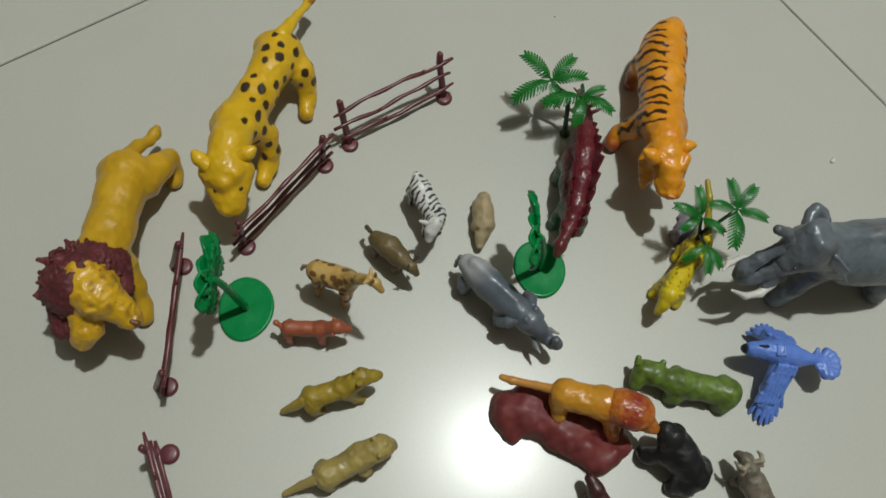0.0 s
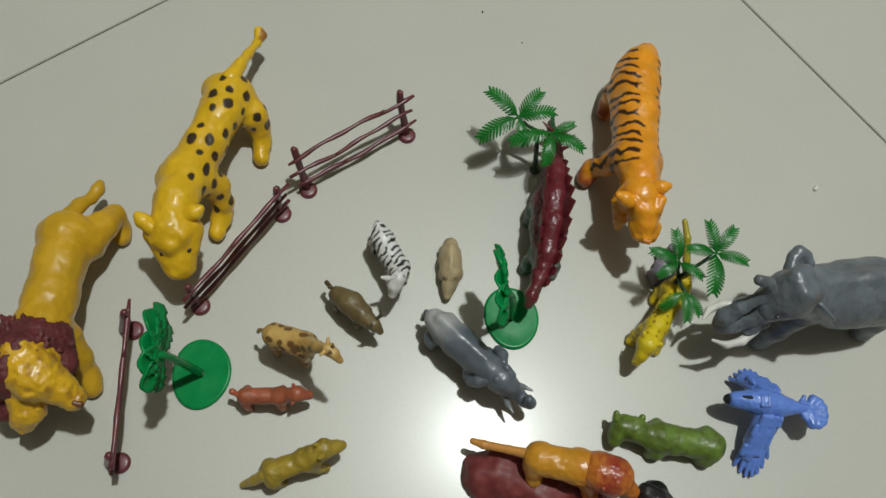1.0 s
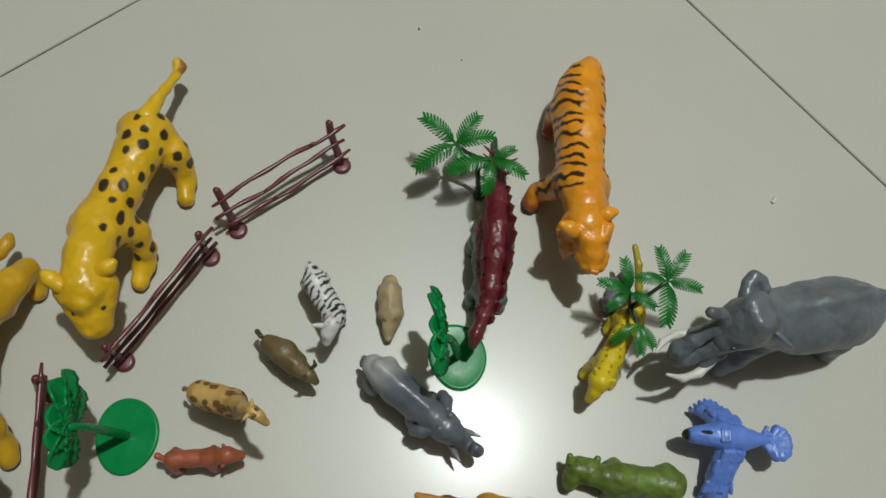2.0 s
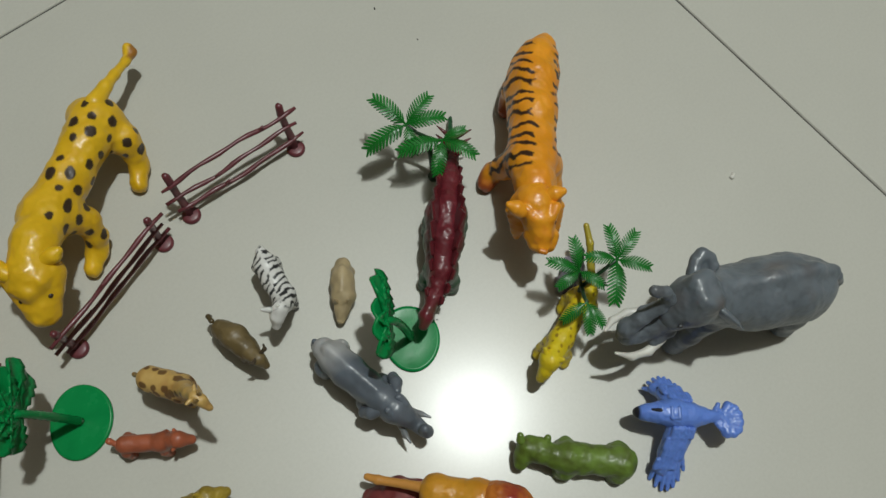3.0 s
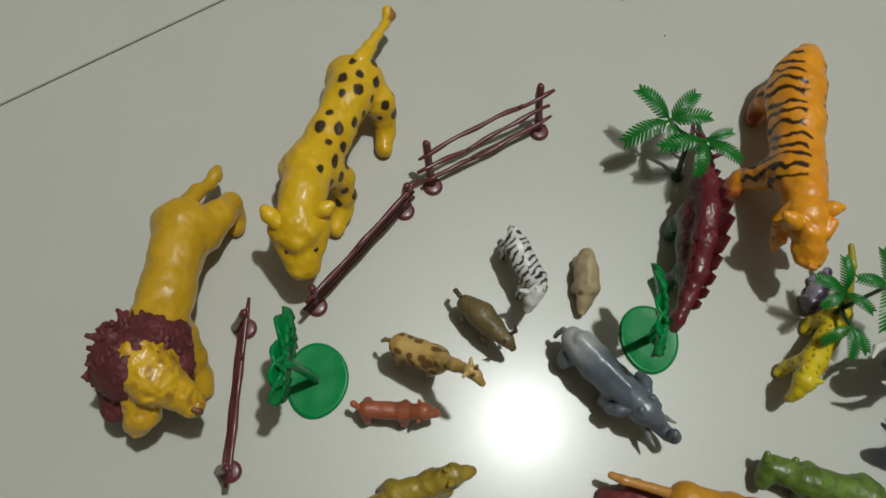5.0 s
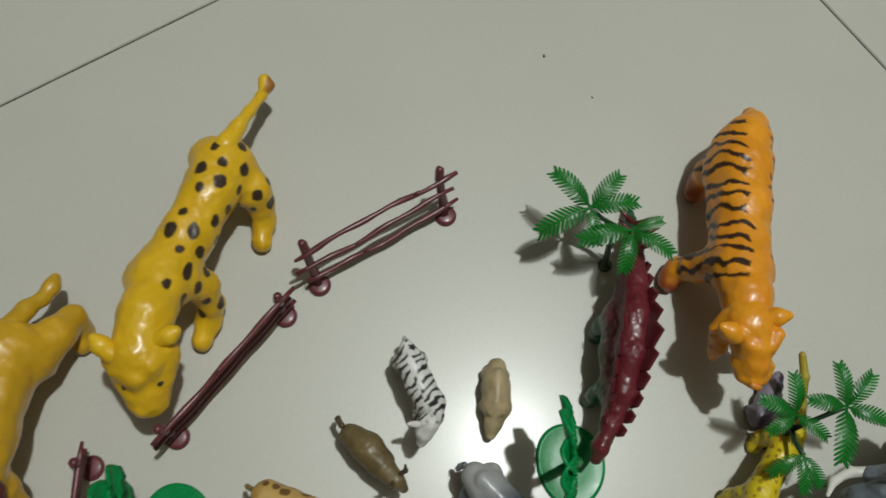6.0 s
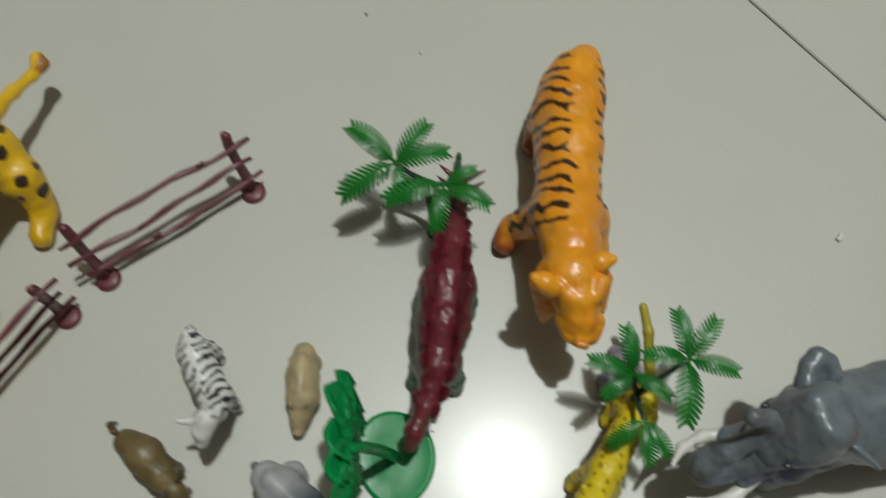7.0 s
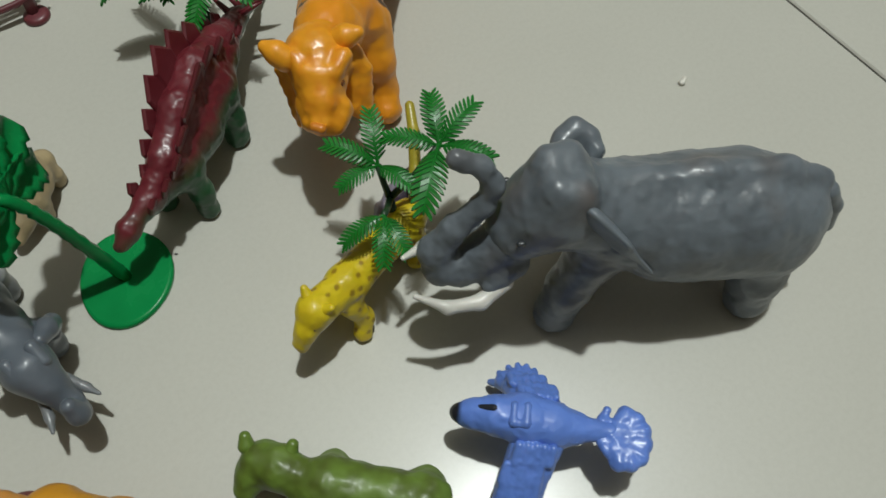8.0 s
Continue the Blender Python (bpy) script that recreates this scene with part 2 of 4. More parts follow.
# ---- fences ----


def toy_fence(x, y, heading, lean, label, seed, off=0.002):
    ob = base("toy_fence", x, y, heading, label, "toy fence", "toy fences")
    r = random.Random(seed)
    s = math.tan(radians(lean))
    for px in (-0.044, 0.044):
        bm = bmesh.new()
        rows = [(px + r.uniform(-0.0006, 0.0006), off + s * z, z, w) for z, w in ((0.001, 0.0033), (0.012, 0.0030), (0.025, 0.0027), (0.036, 0.0029), (0.0435, 0.0027), (0.0455, 0.0018))]
        tube(rows, 7, bm)
        post = part("post", bm, FENCE, ob)
        bm = bmesh.new()
        prof = [(0.0066, 0.0), (0.0068, 0.0012), (0.0062, 0.0026), (0.0045, 0.0032), (0.0, 0.0031)]
        rings = [[bm.verts.new((px + q * math.cos(a), -0.0012 + q * math.sin(a), z)) for a in (2 * math.pi * k / 20 for k in range(20))] for q, z in prof[:-1]]
        for a, b in zip(rings, rings[1:]):
            for k in range(20):
                bm.faces.new((a[k], a[(k + 1) % 20], b[(k + 1) % 20], b[k]))
        bm.faces.new(rings[-1])
        bm.faces.new(rings[0][::-1])
        part("foot_disc", bm, FENCE, post)
    for z, half0, half1 in ((0.0375, 0.052, 0.0545), (0.0235, 0.054, 0.051), (0.0105, 0.050, 0.0535)):
        n, ph, rows = 15, r.uniform(0, 6), []
        for i in range(n):
            t = i / (n - 1)
            xx = -half0 + (half0 + half1) * t
            zz = z + 0.0014 * math.sin(6.5 * t + ph) + 0.0008 * math.sin(17 * t + 2 * ph)
            rows.append((xx, off + s * zz - 0.0022, zz, 0.00165 + 0.0003 * math.sin(23 * t + ph) - (0.0005 if i in (0, n - 1) else 0)))
        bm = tube(rows, 7)
        k = r.randint(3, 11)
        kx, ky, kz, kr = rows[k]
        tube([(kx, ky, kz, 0.0014), (kx + 0.003, ky - 0.0004, kz + 0.0022, 0.0011), (kx + 0.0042, ky, kz + 0.003, 0.0006)], 6, bm)
        part("rail", bm, FENCE, ob)
    return ob


toy_fence(-0.0365, 0.3415, 33.9, 15, "leaning maroon-brown plastic toy fence with three branch rails", 3, 0.0)
toy_fence(-0.117, 0.261, 54.2, -5, "maroon-brown plastic toy fence standing beside the leopard", 5)
toy_fence(-0.1845, 0.1625, 92.0, -17, "maroon-brown plastic toy fence standing beside the lion", 8, 0.006)
toy_fence(-0.158, 0.033, 113.0, -1, "maroon-brown plastic toy fence leaning at the end of the row", 12, 0.006)

# ---- painted animal figures ----


def dabs(v, count, apart, seed, keep):
    """Places for painted dabs, spread over the points that keep() allows."""
    r = np.random.RandomState(seed)
    idx = r.permutation(np.nonzero(keep(v))[0])
    got = []
    for i in idx:
        if all(np.sum((v[i] - g) ** 2) > apart ** 2 for g in got):
            got.append(v[i])
            if len(got) >= count:
                break
    return np.array(got).reshape(-1, 3)


def dab_mask(v, centres, radius, seed):
    out = np.zeros(len(v))
    r = np.random.RandomState(seed)
    wob = 0.22 * radius * waves(v, 2.2 * radius, seed)
    for c in centres:
        e = np.array([r.uniform(0.85, 1.35), r.uniform(0.75, 1.1), 1.0])
        d = np.linalg.norm((v - c) / e, axis=1) + wob
        out = np.maximum(out, np.clip((radius * r.uniform(0.8, 1.15) - d) / 0.5 + 0.5, 0, 1))
    return out


INK = (0.040, 0.022, 0.010)


def leopard():
    ob = base("toy_leopard", -0.136, 0.312, -98.0, "glossy yellow plastic leopard figure with dark brown spots, head lowered", "toy animal")
    yellow = np.array((0.78, 0.475, 0.012))
    torso = chain([(-63, -2, 37, 16), (-44, -3.5, 40, 15), (-16, -7.5, 43, 14), (12, -12.5, 47, 16.2), (34, -11, 57, 13), (54, -8.5, 57, 14)])
    torso += chain([(57, -8, 54, 12), (70, -3, 47, 8), (76, -1, 43, 7)]) + chain([(66, 2, 46, 6), (74, 3, 43, 5)]) + chain([(70, -11, 46, 6), (77, -6, 43, 5)])
    torso += chain([(52, 3, 55, 8), (60, 3, 51, 7)]) + chain([(57, -19, 54, 8), (64, -14, 51, 7)]) + chain([(60, 0, 62, 4), (66, -7, 59, 4), (65, -14, 61, 4)])
    torso += chain([(-60, 6, 32, 13), (-54, 15, 27, 10), (-50, 20, 18, 7), (-43, 22, 8, 6.2), (-31, 24, 6, 6.2)])
    torso += chain([(-66, -11, 32, 13), (-68, -16, 20, 9), (-72, -17, 8, 6.5), (-62, -18, 6, 6.5)])
    torso += chain([(10, -4, 40, 12), (8, 4, 30, 8.5), (14, 8, 18, 6.6), (22, 7, 8, 6.2), (33, 6, 6, 6.2)])
    torso += chain([(14, -22, 40, 12), (8, -28, 24, 8), (4, -29, 8, 6.5), (13, -30, 6, 6.5)])

    def coat(v):
        c = blendc(0.5 + 0.4 * waves(v, 30, 4), yellow, yellow * (0.93, 0.88, 0.8))
        spots = dabs(v, 54, 10.8, 11, lambda p: (p[:, 0] > -78) & (p[:, 0] < 24) & (p[:, 2] > 20) & (p[:, 1] > -0.45 * p[:, 0] / 4 - 14) & ((p[:, 0] < 0) | (p[:, 1] > -8)))
        return blendc(dab_mask(v, spots, 3.3, 5), c, INK)
    moulded("body", ob, torso, coat, blend=5, step=0.85, relief=0.55, size=10)
    plain = lambda v: np.tile(yellow, (len(v), 1))
    moulded("tail", ob, chain([(-70, -1, 46, 7), (-84, 2, 44, 4.2), (-97, 4, 39, 3.2), (-112, 6, 32, 2.8), (-119, 7, 30, 3.6)]) + chain([(-120, 5, 30, 2.6), (-124, 5, 31, 3.0), (-122, 9, 30, 2.8)]), lambda v: blendc(np.minimum((-113 - v[:, 0]) / 3, (v[:, 1] - 6) / 2), yellow, (0.36, 0.15, 0.02)), label="yellow tail with a brown curled tip", step=0.7, blend=3)
    for x, y in ((44, 5), (55, -24)):
        s = 1 if y > 0 else -1
        moulded("ear", ob, chain([(x + 3, y - 5 * s, 63, 5), (x, y + 1 * s, 66, 4.8), (x - 2, y + 4 * s, 68, 2.8)]), plain, step=0.7, blend=2)
    for x, y in ((66, 5), (71, -11)):
        moulded("eye", ob, [(x, y, 55, x + 0.5, y, 55, 1.7, 1.6)], flat(*INK), step=0.5, blend=1)


def tiger():
    ob = base("toy_tiger", 0.174, 0.344, -96.9, "glossy orange plastic tiger figure with dark brown stripes, standing", "toy animal")
    orange = np.array((0.86, 0.345, 0.014))
    torso = chain([(-78, 0, 39, 9), (-66, -4, 40, 14.5), (-48, -7, 42, 17), (-20, -7, 44, 16), (4, -8, 46, 15.2), (20, -9, 49, 16), (38, -8, 56, 13), (48, -8, 58, 12)])
    torso += chain([(-60, -13, 36, 11), (-42, -15, 36, 11.5), (-16, -13, 38, 10.5), (8, -13, 40, 10)])
    torso += chain([(-54, -12, 30, 12), (-51, -18, 21, 8.5), (-49, -20, 10, 6.3), (-42, -22, 6, 6.2)])
    torso += chain([(-60, 3, 30, 11), (-62, 5, 17, 8), (-62, 5, 7, 6.3), (-53, 5, 6, 6.3)])
    torso += chain([(16, -16, 40, 12), (14, -24, 24, 8), (12, -31, 11, 6.6), (19, -35, 7, 6.6)])
    torso += chain([(18, 3, 42, 11), (26, 8, 27, 7.2), (30, 11, 12, 5.6), (37, 13, 6.5, 6.8)])

    def coat(v):
        c = blendc(0.5 + 0.5 * waves(v, 26, 9), orange, orange * (0.93, 0.82, 0.7))
        x = v[:, 0] + 0.30 * np.abs(v[:, 1] + 6) + 2.6 * waves(v, 15, 2)
        band = np.cos(2 * np.pi * x / 8.6) - 0.24 + 0.35 * waves(v, 12, 12)
        side = np.minimum((-9.0 - v[:, 1] + 3.5 * waves(v, 9, 6)) / 3.0, (v[:, 2] - 17) / 5)
        other = np.minimum((v[:, 1] - 4.6 + 2.5 * waves(v, 9, 7)) / 3.0, (v[:, 2] - 20) / 6)
        reach = np.maximum(side, other) * 0.55
        where = np.minimum((v[:, 0] + 74) / 8, (np.where(v[:, 1] > -4, 16, 32) - v[:, 0]) / 6)
        m = np.minimum(np.minimum(band, reach), where) / 0.22
        c = blendc(m, c, (0.040, 0.014, 0.005))
        # reddish brown, stronger towards the bottom of the outer left legs and paws
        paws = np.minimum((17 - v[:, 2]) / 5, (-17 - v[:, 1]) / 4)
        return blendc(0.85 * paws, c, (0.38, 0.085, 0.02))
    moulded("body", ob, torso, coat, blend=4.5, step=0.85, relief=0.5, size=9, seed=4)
    head = chain([(44, -8, 57, 12), (56, -8, 60, 13)]) + chain([(56, -8, 60, 13), (66, -5, 59, 10.5), (74, -3, 57, 7.4), (81, -2, 53.5, 5.8)]) + chain([(74, -9, 53, 5.2), (80, -6, 51, 4.4)]) + chain([(74, 4, 53, 5.2), (80, 3, 51, 4.4)])
    head += chain([(72, -2, 48, 5.5), (77, -1, 47, 4.2)]) + chain([(63, -15, 68, 3.2), (69, -9, 66, 3.0)]) + chain([(60, 4, 68, 3.2), (67, 2, 66, 3.0)])
    for i in range(6):
        head += [(54 + 2 * i, -19 + 0.8 * i, 58 - 4 * i, 58 + 2 * i, -24 + 1.6 * i, 53 - 4 * i, 5.0, 2.6), (50 + 2 * i, 4 + 0.4 * i, 58 - 4 * i, 52 + 2 * i, 10 + 0.2 * i, 53 - 4 * i, 5.0, 2.6)]
    skull = moulded("head", ob, head, lambda v: blendc(0.5 * waves(v, 8, 3), orange, orange * (0.85, 0.62, 0.6)), PAINTED, blend=2.4, step=0.7, relief=0.35, size=7, seed=14)
    moulded("nose", skull, [(86, -3.5, 56, 86.5, -0.5, 56, 2.0, 2.0)], flat(0.66, 0.22, 0.015), step=0.5, blend=1)
    plain = lambda v: np.tile(orange, (len(v), 1))
    moulded("tail", ob, chain([(-82, 1, 40, 5), (-92, 3, 28, 4), (-96, 5, 12, 4), (-98, 8, 5, 4.2)]), plain, step=0.8, blend=3)
    for x, y in ((63, -21), (51, 3)):
        s = 1 if y > -8 else -1
        moulded("ear", ob, chain([(x + 1, y - 3 * s, 67, 5.0), (x, y + 0.5 * s, 69, 4.6), (x - 1, y + 5.0 * s, 70.5, 2.6)]), plain, step=0.7, blend=2)
    for x, y in ((69, -11), (68, 4)):
        moulded("eye", skull, [(x, y, 62, x + 0.5, y, 62, 1.7, 1.5)], flat(0.16, 0.05, 0.008), step=0.5, blend=1)


def lion():
    ob = base("toy_lion", -0.216, 0.218, -84.1, "mustard yellow plastic lion figure with a dark maroon mane, head turned", "toy animal")
    gold = np.array((0.56, 0.325, 0.014))
    torso = chain([(-44, -5, 36, 17), (-24, -7, 39, 15.4), (0, -10, 42, 15.6), (24, -13, 46, 16.6), (40, -14, 52, 18)])
    torso += chain([(-42, 6, 30, 14), (-54, 15, 26, 9), (-64, 20, 19, 6.5), (-60, 21, 9, 5.5), (-53, 21, 5.5, 6)])
    torso += chain([(-46, -14, 30, 13), (-44, -20, 18, 8), (-48, -20, 7, 6.5), (-38, -21, 6, 6.5)])
    torso += chain([(26, -2, 34, 10), (36, 3, 22, 6.5), (45, 5, 10, 6), (53, 6, 6.5, 6.5)])
    torso += chain([(30, -24, 34, 11), (34, -28, 20, 8), (38, -28, 8, 7), (48, -28, 7, 7)])
    moulded("body", ob, torso, lambda v: blendc(0.5 + 0.5 * waves(v, 24, 3), gold, gold * (1.15, 1.12, 1.0)), blend=6, step=0.9, relief=0.5, size=10, seed=7)
    moulded("tail", ob, chain([(-57, -2, 40, 6), (-66, 2, 36, 4.6), (-73, 8, 31, 3.6), (-80, 11, 29, 4.2), (-85, 12, 28, 3.0)]), flat(*gold), step=0.8, blend=3)
    face = chain([(46, -16, 60, 18), (56, -8, 62, 15)]) + chain([(57, -5, 61, 12), (63, 4, 57, 9), (69, 11, 52, 7.2)])
    face += chain([(60, -20, 52, 10), (72, -18, 44, 9), (76, -22, 38, 8)]) + chain([(60, 1, 50, 9), (66, 6, 46, 7)]) + chain([(56, -16, 70, 4), (66, -10, 66, 3.5)]) + chain([(52, -2, 71, 4), (62, 2, 67, 3.5)])
    bright = gold * (1.25, 1.22, 0.9)
    head = moulded("head", ob, face, lambda v: blendc(0.6 * waves(v, 7, 8) - 0.1, bright, (0.22, 0.07, 0.02)), blend=4, step=0.8, relief=0.7, size=6, seed=8)
    r = random.Random(4)
    mane = chain([(34, -14, 50, 20), (46, -24, 54, 21)]) + chain([(48, -32, 46, 14), (66, -34, 36, 10)]) + chain([(30, -4, 50, 12), (46, 2, 46, 8)]) + chain([(40, -16, 64, 13), (50, -22, 66, 12)])
    for i in range(700):
        d = Vector((r.gauss(-0.35, 0.8), r.gauss(-0.35, 1), r.gauss(0.25, 0.75))).normalized()
        if d.dot(Vector((0.62, 0.62, 0.1))) > 0.42:
            continue
        c = Vector((41 + r.uniform(-5, 7), -18 + r.uniform(-8, 6), 52 + r.uniform(-8, 5)))
        a, b = c + d * 17.5, c + d * r.uniform(20, 23) + Vector((r.uniform(-3, 3), r.uniform(-3, 3), -2))
        if b.z > 6:
            mane.append((*a, *b, 2.4, 1.5))
    maroon = np.array((0.10, 0.020, 0.022))
    moulded("mane", ob, mane, lambda v: blendc(0.35 + 0.5 * waves(v, 9, 1), maroon, maroon * 1.7), MATTE, "dark maroon shaggy mane", blend=1.2, step=0.65, relief=0.5, size=3)
    for x, y in ((61, 2), (67, -10)):
        moulded("eye", head, [(x, y, 67, x + 0.8, y, 66.5, 1.7, 1.5)], flat(*INK), step=0.5, blend=1)
    moulded("nose", head, [(72.5, 13, 56, 73.5, 16, 55, 2.4, 2.2)], flat(0.16, 0.06, 0.02), step=0.5, blend=1)


def ear_sheet(name, parent, outline, thick, bend, m, material, colour, bowl=0.0):
    """A thin curved ear from an outline in its own plane."""
    v, f = sculpt([(x0, y0, 0, x1, y1, 0, r0, r1) for x0, y0, x1, y1, r0, r1 in outline], blend=4, step=0.8, floor=False)
    v[:, 2] *= thick / max(1e-6, np.abs(v[:, 2]).max())
    v[:, 2] += bend * (v[:, 1] / 15.0) ** 2 + bowl * (v[:, 0] / 15.0) ** 2
    v = v @ np.array(m.to_3x3()).T + np.array(m.translation)
    return link_mesh(name, v * 0.001, f, material, parent, True, np.tile(np.array(colour, float), (len(v), 1)))


def elephant():
    ob = base("toy_elephant", 0.290, 0.222, -169.2, "dark grey plastic elephant figure with white tusks and a raised trunk", "toy animal")
    grey = np.array((0.128, 0.148, 0.168))
    torso = chain([(-43, 1, 52, 18.5), (-28, 0, 54, 21.5), (-8, -1, 55, 21.5), (14, -3, 59, 18.5), (32, -4, 67, 15.5)])
    torso += chain([(-56, -1, 67, 3), (-40, -3, 74, 3), (-10, -4, 77, 3), (20, -5, 77, 4)]) + chain([(34, -4, 70, 14.5), (44, -3, 73, 14.5), (54, -1, 64, 12)])
    torso += chain([(38, 2, 86, 7), (44, 1, 88, 6)]) + chain([(38, -11, 86, 7), (44, -10, 88, 6)])
    torso += chain([(-42, 7, 38, 13), (-42, 13, 24, 9.8), (-42, 16.5, 7, 9.2)]) + chain([(-40, 7, 45, 16), (0, 4, 48, 16)]) + chain([(-44, -9, 38, 13), (-46, -11, 22, 9.5), (-46, -11, 7, 9)])
    torso += chain([(26, 5, 44, 10.5), (33, 8, 26, 8), (37, 10, 7, 8.5)]) + chain([(20, -12, 44, 11), (16, -15, 24, 9.5), (14, -15, 7, 9.5)])

    def hide(v):
        c = blendc(0.5 + 0.5 * waves(v, 22, 5), grey, grey * 1.35)
        c = blendc(0.5 * waves(v, 6, 9), c, grey * 0.72)
        return blendc(0.9 * waves(v, 34, 31) - 0.25, c, (0.13, 0.115, 0.11))
    moulded("body", ob, torso, hide, material=PAINTED, blend=6, step=0.85, relief=0.30, size=6, seed=3)
    trunk = chain([(56, 0, 62, 10), (66, 2, 54, 8), (75, 3, 49, 7.4), (82, 3, 51, 6.8), (84, 1, 59, 5.8), (77, -1, 69, 4.6), (67, -3, 79, 3.8), (63.5, -5, 87, 3.5), (67, -8, 94, 3.2), (75, -9.5, 98, 3.6)])
    moulded("trunk", ob, trunk + chain([(57, 6, 52, 6.5), (65, 10, 46, 4.6)]) + chain([(58, -6, 51, 6.5), (66, -8, 46, 4.6)]), hide, SATIN, blend=2.5, step=0.75, relief=0.3, size=4)
    for pts in ([(60, 11, 46, 3.0), (70, 16, 43, 2.8), (82, 17, 45, 2.3), (93, 13, 50, 1.0)], [(62, -9, 45, 3.0), (75, -11, 43, 2.7), (87, -8, 46, 2.2), (95, -2, 51, 1.0)]):
        moulded("tusk", ob, chain(pts), flat(0.72, 0.70, 0.64), PAINTED, "white painted tusk", blend=2, step=0.6)
    moulded("tail", ob, chain([(-58, 2, 62, 4), (-63, 4, 54, 3), (-64, 6, 43, 3.2)]), hide, blend=2, step=0.7)
    shape = [(-2, 0, 14, 0, 8, 8), (14, 0, 33, -3, 7, 3), (-2, 0, 9, -8, 8, 5)]
    near = Matrix.Translation((31, 8, 76)) @ Matrix(((-0.58, 0.30, 0.55), (0.22, -0.62, 0.75), (-0.78, -0.72, -0.32))).to_4x4()
    ear_sheet("ear", ob, shape, 3.2, 3.0, near, PAINTED, grey * 1.3)
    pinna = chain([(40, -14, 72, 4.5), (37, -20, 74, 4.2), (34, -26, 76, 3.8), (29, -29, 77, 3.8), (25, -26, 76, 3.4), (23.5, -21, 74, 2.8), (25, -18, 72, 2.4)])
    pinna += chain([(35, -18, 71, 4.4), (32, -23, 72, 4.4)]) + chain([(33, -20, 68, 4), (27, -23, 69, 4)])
    # shade of the ear's hollow put into the colour: darker grey below the rim
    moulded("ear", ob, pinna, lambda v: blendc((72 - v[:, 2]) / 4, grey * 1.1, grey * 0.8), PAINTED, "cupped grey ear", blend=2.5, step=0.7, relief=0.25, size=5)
    for y in (10, -15):
        moulded("eye", ob, [(56, y, 72, 57, y, 72, 1.3, 1.2)], flat(0.035, 0.04, 0.045), step=0.5, blend=1)


def slab(outline, thick, m, parent, name, material):
    """A flat pointed plate with bevelled rim, pushed out of an outline (mm) and laid by m."""
    bm = bmesh.new()
    n = len(outline)
    cx, cy = sum(p[0] for p in outline) / n, sum(p[1] for p in outline) / n
    rings = []
    for z, k in ((-thick / 2, 0.86), (-thick / 6, 1.0), (thick / 6, 1.0), (thick / 2, 0.86)):
        rings.append([bm.verts.new(m @ Vector((cx + (x - cx) * k, cy + (y - cy) * k, z)) * 0.001) for x, y in outline])
    for a, b in zip(rings, rings[1:]):
        for i in range(n):
            bm.faces.new((a[i], a[(i + 1) % n], b[(i + 1) % n], b[i]))
    bm.faces.new(rings[0][::-1])
    bm.faces.new(rings[-1])
    return part(name, bm, material, parent, smooth=False)


MAROON = plastic("maroon_vinyl", (0.13, 0.013, 0.02), rough=0.42, mottle=0.3)


def dinosaur():
    ob = base("toy_dinosaur", 0.100, 0.270, -99.0, "maroon and green plastic plated dinosaur figure, standing", "toy animal")
    torso = chain([(51, -8, 28, 3.0), (45, -7, 30, 4.2), (32, -3, 32, 4.6), (14, 0, 38, 6.2), (-6, 0, 43, 7.4), (-28, 0, 43, 7.6), (-50, 0, 35, 6.4), (-74, 0, 25, 4.2), (-95, -2, 14, 2.8), (-114, -3, 7, 1.2)])
    torso += chain([(30, -3, 29, 5), (12, 0, 28, 10), (-8, 0, 28, 13), (-28, 0, 29, 13.4), (-48, 0, 29, 8.5), (-66, 0, 26, 4.5)])
    torso += mirror(chain([(12, 6, 24, 5.6), (14, 8.5, 14, 4.6), (16, 9.5, 4, 4.8)]) + chain([(-28, 6, 26, 7.5), (-26, 9.5, 15, 5.6), (-23, 10.5, 4, 5.6)]))

    def hide(v):
        line = 37 - 0.05 * np.abs(v[:, 0]) + 3 * waves(v, 14, 2)
        c = blendc((line - v[:, 2]) / 8, (0.145, 0.016, 0.024), (0.012, 0.080, 0.028))
        return blendc(0.4 * waves(v, 6, 5), c, c * 0.55)
    moulded("body", ob, torso, hide, blend=4, step=0.7, relief=0.4, size=5, seed=6)
    for i, x in enumerate((33, 25, 16, 6, -5, -17, -29, -41, -53, -63)):
        h = 5.0 + 10.0 * math.exp(-((x + 16) / 30.0) ** 2)
        zt = 34.0 + 13.0 * math.exp(-((x + 18) / 30.0) ** 2) - max(0, -45 - x) * 0.35
        for s in (1, -1):
            lean = Matrix.Rotation(s * -0.34, 4, "X")
            m = Matrix.Translation((x + 2.5 * s, s * (5.6 if x < 20 else 4.2) - (3 if x > 25 else 0), zt)) @ lean @ Matrix.Rotation(math.pi / 2, 4, "X")
            slab([(-h * 0.45, -2), (-h * 0.62, h * 0.45), (-h * 0.15, h * 1.05), (h * 0.45, h * 0.55), (h * 0.48, -2)], 2.2, m, ob, "back_plate", MAROON)
    for x, z in ((-72, 0.027), (-82, 0.022), (-91, 0.018)):
        for s in (1, -1):
            part("tail_spike", tube([(x * 0.001, 0, z, 0.0022), ((x - 3) * 0.001, s * 0.007, z + 0.004, 0.0015), ((x - 6) * 0.001, s * 0.0125, z + 0.006, 0.0004)], 6), MAROON, ob)


leopard()
tiger()
lion()
elephant()
dinosaur()

